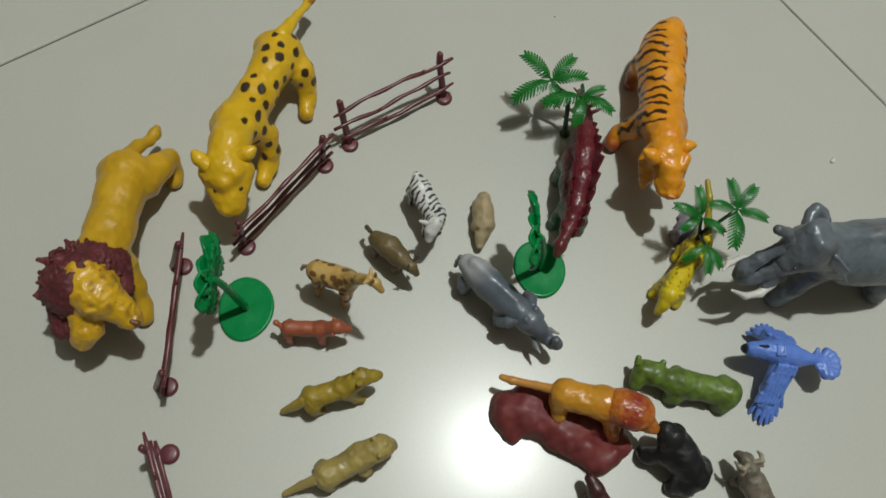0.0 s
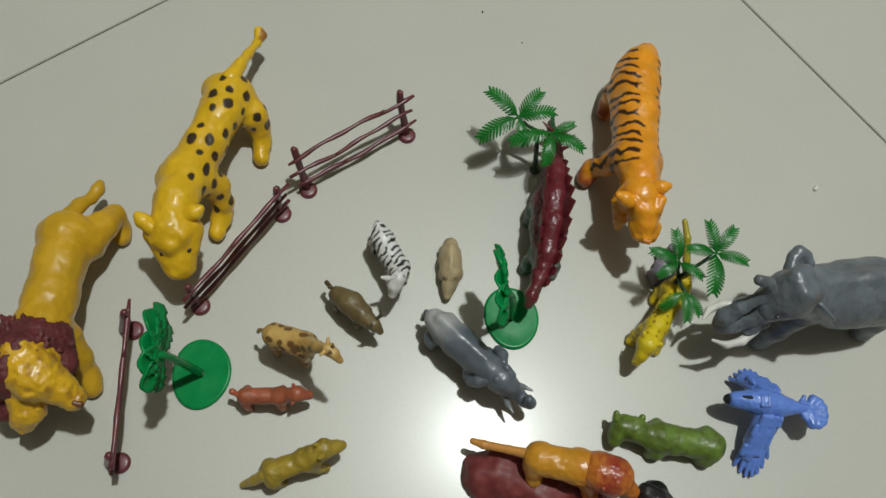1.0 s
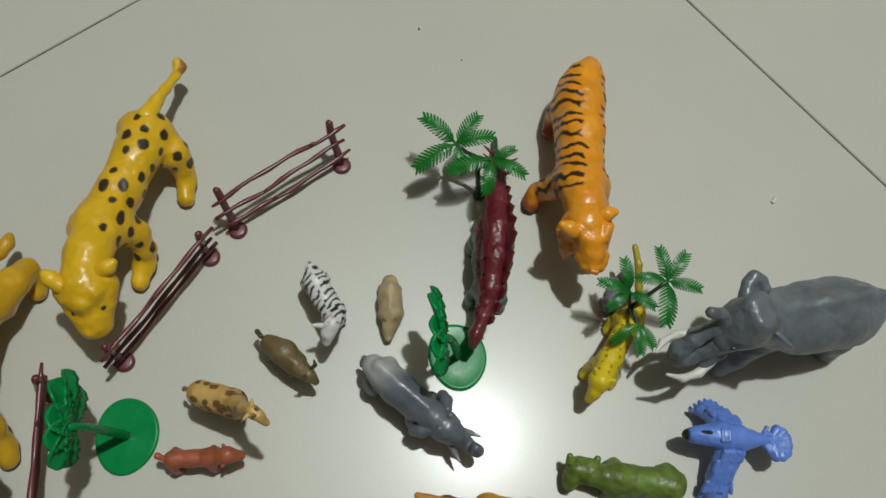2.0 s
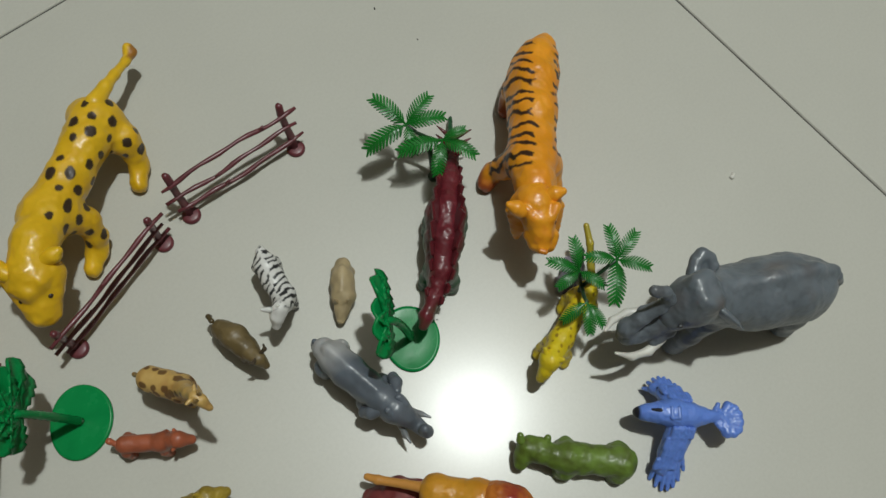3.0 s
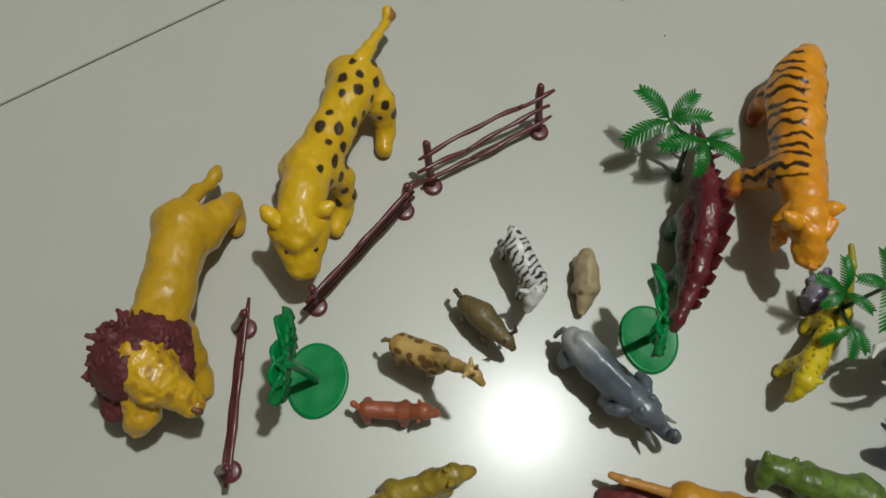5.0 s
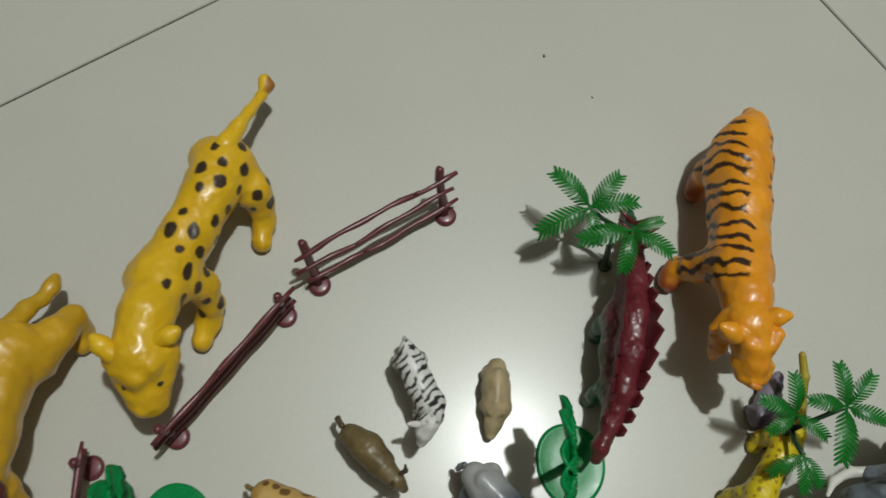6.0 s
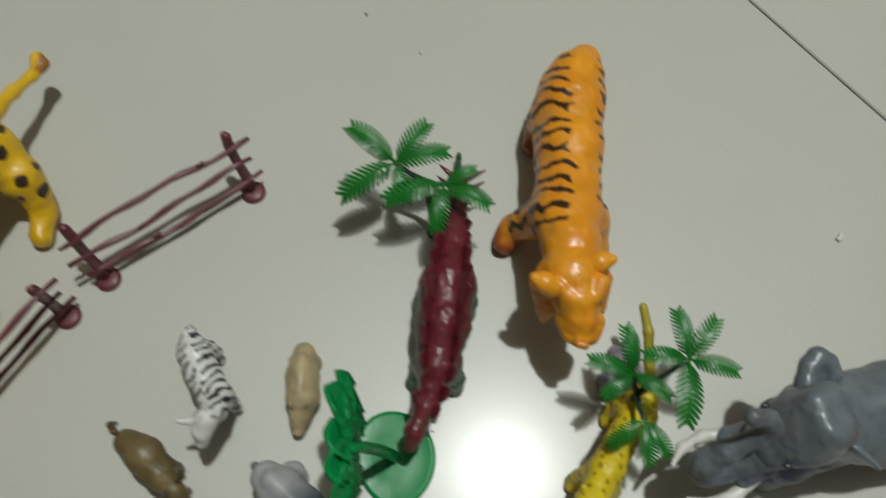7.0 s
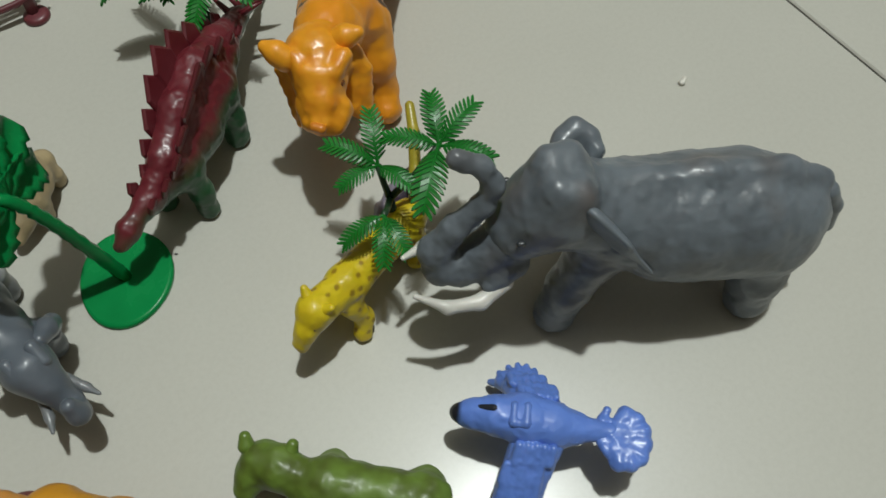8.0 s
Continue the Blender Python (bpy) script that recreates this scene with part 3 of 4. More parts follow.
# ---- small animal figures ----


def quadruped(ob, colour, torso, legs, head, blend=3.0, step=0.65, relief=0.18, size=5, paint=None, material=SATIN, seed=1):
    prims = chain(torso) + chain(head)
    for leg in legs:
        prims += chain(leg)
    c = np.array(colour)
    return moulded("body", ob, prims, paint or (lambda v: blendc(0.5 + 0.6 * waves(v, 11, seed), c, c * 0.72)), material, blend=blend, step=step, relief=relief, size=size, seed=seed)


def leg4(xf, xh, y, top, r, foot=0.0):
    return [[(x, s * y, top, r * 1.35), (x + 0.5, s * y, top * 0.45, r), (x + foot, s * y, r * 0.8, r)] for x in (xf, xh) for s in (1, -1)]


def bit(name, ob, pts, colour, **kw):
    return moulded(name, ob, chain(pts), flat(*colour), step=kw.pop("step", 0.55), blend=1.5, **kw)


def cub():
    ob = base("toy_leopard_cub", 0.173, 0.207, -125.0, "small bright yellow plastic leopard cub figure with brown spots", "toy animal")
    yellow = np.array((0.68, 0.52, 0.012))

    def coat(v):
        spots = dabs(v, 110, 3.8, 3, lambda p: (p[:, 0] < 13) & (p[:, 2] > 6) & ((p[:, 1] > 0.5) | (p[:, 1] < -4)))
        c = blendc(0.4 * waves(v, 10, 1), yellow, yellow * (0.8, 0.7, 0.8))
        return blendc(0.7 * dab_mask(v, spots, 1.15, 2), c, (0.16, 0.055, 0.008))
    quadruped(ob, yellow, [(-40, 0, 22, 7.8), (-22, 0, 24, 7.2), (0, 0, 26, 8.0), (9, 0, 29, 6.8)],
              [[(4, 5, 20, 5), (2, 9, 10, 3.6), (6, 11, 3.5, 3.8)], [(4, -5, 20, 5), (6, -7, 10, 3.6), (10, -7, 3.5, 3.8)], [(-34, 5, 18, 6.4), (-38, 8, 8, 4.2), (-33, 8, 3.5, 4)], [(-34, -5, 18, 6.4), (-32, -8, 8, 4.2), (-27, -8, 3.5, 4)]],
              [(10, 0, 30, 6.4), (17, 0, 32, 6.8), (24, 1, 28, 4.2), (28, 1, 24, 3.2)], paint=coat, blend=2.8, relief=0.3, material=PAINTED)
    bit("muzzle", ob, [(25, 1, 24, 3.4), (28, 1, 20, 2.6)], yellow * (0.95, 0.85, 0.8))
    for s in (1, -1):
        bit("eye", ob, [(22, 1 + s * 3.2, 32.2, 1.0), (22.6, 1 + s * 3.4, 31.8, 1.0)], (0.08, 0.04, 0.01))
    bit("tail", ob, [(-45, 0, 27, 3.2), (-54, -7, 32, 2.5), (-64, -15, 40, 2.4), (-72, -23, 44, 2.0)], (0.42, 0.34, 0.03))
    for s in (1, -1):
        bit("ear", ob, [(15, s * 4.6, 36.5, 2.4), (14, s * 6.6, 38.5, 1.5)], yellow)


def zebra():
    ob = base("toy_zebra", -0.0125, 0.252, -78.3, "small white plastic zebra figure with black stripes", "toy animal")

    def coat(v):
        off = v[:, 1] - 1 - 0.15 * v[:, 0]
        x = v[:, 0] + 0.6 * off + 1.7 * waves(v, 9, 2) + np.where(off > 0.4, 2.1, 0)
        m = (np.cos(2 * np.pi * x / 4.7) - 0.12 + 0.35 * waves(v, 6, 17)) / 0.3
        m = np.minimum(m, np.minimum((np.abs(off) - 0.7 + 1.3 * waves(v, 7, 3)) / 0.8, (21 - v[:, 0]) / 2))
        return blendc(m, (0.74, 0.73, 0.70), (0.02, 0.02, 0.022))
    quadruped(ob, (0.7, 0.7, 0.7), [(-24, -2, 31, 4), (-16, -1, 29, 7.6), (-4, 2, 29, 7.6), (8, 6, 30, 7.6), (15, 6, 36, 5.2), (19, 3, 41, 4.6)],
              [[(7, 10, 22, 4), (8, 10, 10, 2.8), (9, 10, 2.5, 3)], [(8, 1, 22, 4), (9, 0, 10, 2.8), (10, 0, 2.5, 3)], [(-18, 4, 22, 5), (-20, 5, 10, 2.8), (-18, 5, 2.5, 3)], [(-18, -6, 22, 5), (-20, -6, 10, 2.8), (-18, -6, 2.5, 3)]],
              [(19, 3, 41, 5), (23, 0, 38, 4.2), (27, -2, 33, 3)], paint=coat, step=0.55)
    for y in (-6, 3):
        bit("ear", ob, [(19, y * 0.6, 44, 2), (18.5, y * 1.1 - 1, 46.5, 1.2)], (0.72, 0.71, 0.68))
    bit("tail", ob, [(-26, -1, 31, 1.8), (-30, -2, 26, 1.2), (-31, -2, 18, 1.4)], (0.6, 0.6, 0.58))


def buffalo():
    ob = base("toy_buffalo", -0.033, 0.217, -40.0, "small olive-brown plastic horned grazing animal figure, standing", "toy animal")
    brown = (0.17, 0.122, 0.050)
    quadruped(ob, brown, [(-17, 0, 21, 6.4), (-6, 1, 23, 8), (4, 0, 24, 7), (12, -1, 26, 4.8)], leg4(4, -15, 4, 14, 2.6),
              [(11, -1, 27, 4.4), (17, -1, 28, 3.8), (22, -1, 24, 2.6)], relief=0.3)
    for s in (1, -1):
        bit("horn", ob, [(16, s * 2.6, 31, 1.4), (17, s * 5.6, 33, 1.1), (15, s * 7.2, 35.5, 0.7)], (0.07, 0.05, 0.03))
    bit("tail", ob, [(-24, 0, 25, 1.8), (-28, 1, 24, 1.4), (-29, 2, 18, 1.5)], (0.08, 0.055, 0.02))


def hippo():
    ob = base("toy_hippo", 0.032, 0.256, -92.0, "small beige plastic hippo figure with a smooth round back", "toy animal")
    quadruped(ob, (0.50, 0.39, 0.22), [(-14, 0, 12, 5.5), (-3, 0, 13, 7.8), (7, 1, 13, 7.8), (-10, 0, 19, 1.5), (6, 0, 21, 1.5)], leg4(7, -11, 4.5, 7, 2.8),
              [(10, 1, 13, 6.6), (17, 0, 11, 4.6), (23, -1, 8, 3.0)], blend=3)
    for s in (1, -1):
        bit("ear", ob, [(13, s * 3.2, 18, 1.6), (12.5, s * 4, 19.5, 1.1)], (0.33, 0.25, 0.13))


def calf_elephant():
    ob = base("toy_elephant_calf", 0.0445, 0.187, -42.3, "small bluish grey plastic elephant calf figure with a pale worn rump", "toy animal")
    grey = np.array((0.118, 0.138, 0.165))

    def hide(v):
        c = blendc(0.5 + 0.5 * waves(v, 16, 2), grey * 1.1, grey * 0.85)
        return blendc(np.minimum((-12 - v[:, 0] + 4 * waves(v, 18, 8)) / 14, (v[:, 1] + 6 + 0.6 * v[:, 2] - 14) / 7), c, (0.40, 0.40, 0.40))
    quadruped(ob, grey, [(-33, 0, 29, 7.5), (-24, 0, 29, 9.8), (-12, -1, 29, 10.8), (2, -1, 29, 10), (14, -1, 30, 8.2), (-30, 1, 37, 2.5), (10, 0, 39, 2.5)], leg4(8, -27, 7.5, 18, 5),
              [(16, -1, 30, 9.5), (26, -1, 31, 9), (34, 0, 27, 6), (41, 1, 22, 4.2), (47, 1, 22, 3.6), (50, 1, 27, 3.4), (48, 1, 32, 3.2)], paint=hide, blend=3.5, step=0.65, relief=0.2, size=9, material=PAINTED)
    for s in (1, -1):
        bit("ear", ob, [(20, s * 8, 33, 3), (16, s * 12, 30, 4.0), (12, s * 14, 25, 3.4), (14, s * 12, 21, 2.4)], grey * 0.95)
        bit("brow", ob, [(24, s * 5, 39, 2.6), (30, s * 5, 36, 2.2)], grey * 1.1)
        bit("tusk", ob, [(33, s * 5, 23, 2.2), (40, s * 8, 20, 1.7), (46, s * 10, 21, 0.8)], (0.20, 0.21, 0.22))
    bit("tail", ob, [(-41, 0, 28, 2), (-42, -1, 20, 1.5), (-42, -2, 13, 1.6)], grey)


def giraffe():
    ob = base("toy_giraffe", -0.066, 0.188, -20.8, "small tan plastic giraffe figure with brown patches and long neck", "toy animal")
    tan = np.array((0.56, 0.36, 0.11))

    def coat(v):
        c = blendc(0.5 * waves(v, 9, 3), tan, tan * (0.75, 0.6, 0.5))
        spots = dabs(v, 60, 4.2, 6, lambda p: (p[:, 2] > 14) & (p[:, 2] < 62) & (np.abs(p[:, 1]) > 4))
        return blendc(0.85 * dab_mask(v, spots, 2.2, 4), c, (0.09, 0.03, 0.01))
    quadruped(ob, tan, [(-20, 0, 37, 8), (-8, 0, 39, 8), (2, 0, 42, 8.2), (6, -1, 51, 5.0), (14, -3, 66, 3.4), (22, -5, 79, 2.9)], leg4(1, -20, 4, 28, 2.6),
              [(22, -5, 80, 3.3), (26, -6, 79.5, 2.8), (31, -8, 76, 2.0)], paint=coat, step=0.6)
    for s in (1, -1):
        bit("ear", ob, [(21, s * 2.8 - 5, 82, 1.5), (20, s * 5.4 - 5, 83, 0.9)], tan)
        bit("horn", ob, [(25, s * 1.8 - 5, 83, 1.0), (24.5, s * 2.2 - 5, 87, 1.0)], tan * 0.5)
    bit("tail", ob, [(-26, 0, 39, 1.6), (-31, 0, 34, 1.2), (-33, 0, 27, 1.4)], tan * 0.5)


def calf():
    ob = base("toy_calf", -0.087, 0.159, 0.0, "small reddish brown plastic calf figure, standing on the tiles", "toy animal")
    red = (0.40, 0.105, 0.046)
    quadruped(ob, red, [(-16, 0, 19, 5.6), (-4, 0, 19, 4.9), (7, 0, 20, 5.6), (13, 0, 23, 4)], leg4(7, -16, 5, 14, 2.3, 1.5),
              [(14, 0, 25, 4), (18, 0, 27, 4.6), (25, 0, 23, 3)], step=0.55)
    for s in (1, -1):
        bit("ear", ob, [(16, s * 4, 26, 1.8), (15, s * 6, 26, 1.2)], red)
    bit("tail", ob, [(-20, 0, 21, 1.8), (-24, 2, 23, 1.8), (-25, 3, 20, 1.3)], red)


def hyena():
    ob = base("toy_hyena", -0.071, 0.115, 19.9, "small mustard plastic wild dog figure with lowered tail", "toy animal")
    olive = (0.40, 0.28, 0.030)
    quadruped(ob, olive, [(-12, 0, 21, 7), (-2, 0, 22, 6.4), (10, 0, 24, 7.2), (17, 0, 29, 6)],
              [[(12, 4, 18, 5), (16, 5, 9, 3), (20, 5, 2.8, 3)], [(12, -4, 18, 5), (15, -6, 9, 3), (20, -7, 2.8, 3)], [(-13, 4, 17, 6), (-17, 5, 8, 3), (-12, 5, 2.8, 3)], [(-13, -4, 17, 6), (-13, -6, 8, 3.2), (-8, -6, 2.8, 3)]],
              [(17, 0, 30, 6), (23, 1, 33, 6), (30, 0, 31, 3.8), (34, 0, 30, 2.8)], step=0.6, relief=0.4)
    bit("tail", ob, [(-17, 0, 21, 4), (-24, 0, 14, 3.2), (-33, 1, 4, 2.2)], olive)
    for s in (1, -1):
        bit("ear", ob, [(20, s * 3.4, 37, 2.2), (18.5, s * 4.4, 41, 1.0)], olive)


def lioness():
    ob = base("toy_lioness", -0.060, 0.067, 23.8, "small dull yellow plastic lioness figure, walking", "toy animal")
    sand = (0.42, 0.32, 0.095)
    quadruped(ob, sand, [(-10, -1, 19, 9), (2, 0, 20, 7.5), (14, 2, 21, 9), (22, 2, 24, 7.5)], leg4(14, -11, 6, 12, 3.6, 3),
              [(22, 2, 25, 8), (29, 2, 26, 7.5), (35, 1, 23, 4.4)], step=0.65, relief=0.5)
    bit("tail", ob, [(-17, -1, 20, 3.6), (-27, 0, 12, 2.8), (-39, 0, 4, 2.0)], sand)
    for s in (1, -1):
        bit("ear", ob, [(26, s * 5 + 2, 31, 2.2), (25, s * 6 + 2, 33, 1.3)], sand)


def rock_lion():
    ob = base("toy_lion_on_rock", 0.088, 0.101, -20.0, "plastic lion figure with orange mane on a maroon rock base", "toy animal")
    rock = [(-38, -2, 4, -20, 0, 6, 13, 15), (-20, 2, 6, 6, -4, 6, 14, 13), (6, -4, 5, 32, -8, 5, 13, 12), (-30, 10, 8, 30, 12, 10, 10, 11), (34, -6, 4, 40, 4, 4, 10, 10), (-40, -8, 3, -30, -14, 3, 8, 8), (0, 4, 10, 20, 8, 12, 8, 8)]
    moulded("rock", ob, rock, lambda v: blendc(0.5 + 0.5 * waves(v, 8, 3), (0.15, 0.025, 0.026), (0.22, 0.045, 0.040)), MATTE, "maroon moulded rock", blend=4, step=0.8, relief=1.7, size=20, seed=21)
    amber = np.array((0.62, 0.28, 0.02))
    lion_prims = chain([(-8, 15, 34, 11), (4, 16, 36, 9.5), (16, 18, 38, 11), (26, 19, 40, 10.5)]) + chain([(-9, 9, 28, 7), (-6, 4, 20, 4.5), (-4, 3, 13, 4)]) + chain([(-9, 19, 26, 7), (-7, 20, 14, 4)]) + chain([(24, 12, 32, 6), (30, 8, 22, 4.6), (34, 6, 13, 4.4)]) + chain([(22, 22, 30, 6), (26, 23, 16, 4.4)])
    moulded("body", ob, lion_prims, lambda v: blendc((v[:, 0] - 10) / 22, amber, amber * (0.95, 0.6, 0.8)), blend=3.5, step=0.7, relief=0.3, size=5)
    moulded("head", ob, chain([(28, 19, 42, 12.5), (37, 19, 43, 12.5)]) + chain([(40, 18, 40, 8), (48, 17, 36, 5.5), (53, 16, 34, 4.2)]), lambda v: blendc(1 - np.abs(v[:, 0] - 34) / 13 + 0.3 * waves(v, 5, 2), amber * (0.9, 0.62, 1), (0.32, 0.035, 0.02)), PAINTED, "orange head with a reddish mane", blend=3, step=0.65, relief=0.4, size=4)
    bit("tail", ob, [(-15, 15, 35, 3.6), (-28, 14, 31, 2.7), (-44, 12, 27, 2.8), (-51, 12, 25, 2.2)], amber * (1.0, 1.0, 3))
    for s in (1, -1):
        bit("ear", ob, [(32, 18 + s * 8, 48, 2.4), (31, 18 + s * 9.5, 50, 1.4)], (0.35, 0.06, 0.02))


def boar():
    ob = base("toy_bear", 0.1785, 0.1325, 172.0, "mossy green plastic bear-like figure standing on all fours", "toy animal")
    green = np.array((0.115, 0.185, 0.028))
    quadruped(ob, green, [(-27, 0, 14, 10.5), (-14, 0, 13.5, 9), (-2, 0, 14, 9.5), (8, 0, 15, 10), (15, 0, 15, 7)], leg4(8, -27, 8, 9, 4.4, 3),
              [(16, 0, 15.5, 7.2), (26, -3, 16.5, 7.8), (33, -4, 15.5, 7), (36, 2, 12.5, 5), (37, 6, 11, 3.6)], blend=3.5, step=0.6, relief=0.45, size=8, material=SATIN,
              paint=lambda v: blendc(0.35 + 0.6 * waves(v, 9, 4), green * 1.3, (0.085, 0.115, 0.018)))
    for x in (38.5, 22.5):
        bit("ear", ob, [(x, -8, 20, 3.2), (x + 0.1 * (x - 30), -10.5, 22, 2.2)], green * 1.2)


def bird():
    ob = base("toy_bird", 0.2505, 0.1535, 174.7, "bright blue plastic bird figure with spread feathered wings", "toy animal")
    blue = np.array((0.13, 0.25, 0.72))
    body = chain([(33, -1, 26, 3.8), (28, -1, 27, 5), (20, -1, 28, 6.8), (10, -1, 27, 9), (0, 0, 26, 8.2), (-8, 0, 26, 5), (-14, 0, 26, 3.4), (-20, 0, 26, 3.4)])
    moulded("body", ob, body, lambda v: blendc((v[:, 0] - 32.5) / 1.5, blue, (0.012, 0.013, 0.02)), blend=3, step=0.6, relief=0.25, size=4)
    wing_d = [(8, 6, 25, 13, 23, 14, 6.4, 5.6), (1, 7, 25, 6, 21, 15, 5, 5), (13, 23, 14, 15, 32, 9, 5.4, 4.2)]
    wing_u = [(8, -6, 25, 13, -15, 18, 6.4, 5.6), (2, -7, 25, 6, -14, 18, 5, 4.6), (12, -14, 18, 17, -19, 12, 4.8, 4.2)]
    for i in range(7):
        q = i / 6
        wing_d.append((16 - 12 * q, 26 - 4 * q, 12 + 2 * q, 21 - 21 * q, 38 + 32 * q - 38 * q * q, 1.3 + 5 * q, 2.7, 1.3))
        wing_u.append((15 - 11 * q, -16 + 2 * q, 15 + 2 * q, 23 - 20 * q, -20 - 26 * q + 24 * q * q, 6 + 5 * q, 2.7, 1.3))
    for k in range(4):
        for i in range(5):
            x = 11.5 - 2.9 * i + 2.2 * k + (1.4 if k % 2 else 0)
            wing_d.append((x, 9 + 6 * k, 30.5 - 4.6 * k, x + 0.8, 13.5 + 6 * k, 26.5 - 4.6 * k, 1.5, 2.0))
            if k < 2:
                wing_u.append((x, -9 - 5 * k, 30 - 4.4 * k, x + 0.8, -13 - 5 * k, 26 - 4.4 * k, 1.4, 1.9))
    for prims in (wing_d, wing_u):
        moulded("wing", ob, prims, lambda v: blendc(0.3 * waves(v, 4, 3), blue, blue * 0.75), label="blue wing with moulded feathers", blend=0.9, step=0.55, relief=0.25, size=3.2, seed=5)
    fan = [(-15, 0, 26, -19, 7.5 * y, 26.5, 2.0, 1.6) for y in (-1, -0.5, 0, 0.5, 1)] + [(-20, 1, 26, -25 - 7 * math.cos(a), 2 + 8.5 * math.sin(a), 26, 2.4, 3.4) for a in (-1.5, -0.95, -0.4, 0.15, 0.7, 1.25, 1.8)]
    moulded("tail_fan", ob, fan, flat(*blue), blend=1.0, step=0.55, relief=0.3, size=4)
    # no recess is cut: a near-black bump stands for the slot's inner shade
    moulded("slot", ob, [(21.3, -1.6, 34.2, 26.2, -1.8, 32.2, 1.6, 1.3)], flat(0.012, 0.014, 0.022), MATTE, "near-black bump standing for the shaded hollow of a slot", blend=1, step=0.5)
    clip = chain([(10, -3.2, 35.4, 1.7), (10, 2.6, 35.4, 1.7)]) + chain([(14.4, -3.2, 34.8, 1.7), (14.4, 2.6, 34.8, 1.7)]) + chain([(10, 2.8, 35, 1.6), (14.4, 2.8, 34.6, 1.6)])
    moulded("clip", ob, clip, flat(*(blue * 0.85)), label="small raised clip on the back", blend=0.8, step=0.5)


def gorilla():
    ob = base("toy_gorilla", 0.166, 0.082, 130.6, "small glossy black plastic gorilla figure, crouching", "toy animal")
    quadruped(ob, (0.012, 0.012, 0.013), [(-14, 0, 16, 11), (2, 0, 22, 12), (12, 0, 27, 10)], [[(8, 8, 20, 6.5), (14, 14, 10, 5.5), (17, 13, 4, 5)], [(8, -8, 20, 6.5), (13, -13, 10, 5.5), (16, -12, 4, 5)], [(-15, 9, 12, 7.5), (-12, 14, 5, 5)], [(-15, -9, 12, 7.5), (-14, -15, 5, 5)]],
              [(15, 0, 32, 8), (20, 0, 32, 6.4)], blend=3.5, step=0.7, relief=0.4, size=7)


def ram():
    ob = base("toy_ram", 0.214, 0.067, 114.2, "small grey-brown plastic animal figure with curved horns", "toy animal")
    fur = (0.19, 0.16, 0.115)
    quadruped(ob, fur, [(-14, 0, 18, 8.5), (0, 0, 19, 8.5), (7, 0, 22, 6.5)], leg4(4, -14, 5, 12, 3), [(9, 0, 25, 5.5), (15, 0, 26, 4.6), (20, 1, 22, 3.2)], relief=0.6)
    for s in (1, -1):
        bit("horn", ob, [(12, s * 3, 30, 1.8), (11, s * 7, 32, 1.6), (14, s * 9, 31, 1.3), (17, s * 9, 29, 0.9)], (0.34, 0.30, 0.22))
        bit("ear", ob, [(10, s * 4, 28, 1.6), (8, s * 8, 27, 1.4)], (0.28, 0.20, 0.16))


def seal():
    ob = base("toy_tortoise", 0.1905, 0.2585, 60.0, "small dark purplish grey plastic shelled figure beside the palm", "toy animal")
    quadruped(ob, (0.075, 0.06, 0.085), [(-12, 0, 6, 5.0), (0, 0, 7.5, 6.2), (10, 0, 6.5, 5.2)], leg4(8, -8, 5, 4, 2.2), [(12, 0, 7, 4.2), (18, 0, 7, 3.2)], relief=0.4, material=PAINTED,
              paint=lambda v: blendc((v[:, 1] + 0.6 * waves(v, 5, 2)) / 1.5, (0.045, 0.03, 0.05), (0.27, 0.24, 0.30)))


def low_figure(x, y, h, colour, label):
    ob = base("toy_animal", x, y, h, label, "toy animal")
    quadruped(ob, colour, [(-12, 0, 14, 6.5), (0, 0, 15, 6.5), (9, 0, 17, 6)], leg4(8, -12, 4, 9, 2.4), [(11, 0, 20, 5), (18, 0, 20, 4)])


for make in (cub, zebra, buffalo, hippo, calf_elephant, giraffe, calf, hyena, lioness, rock_lion, boar, bird, gorilla, ram, seal):
    make()
low_figure(0.112, 0.050, 118.0, (0.075, 0.022, 0.02), "small dark brown plastic animal figure beyond the rock")
low_figure(0.040, 0.040, 20.0, (0.20, 0.13, 0.09), "small light brown plastic animal figure on the tiles")

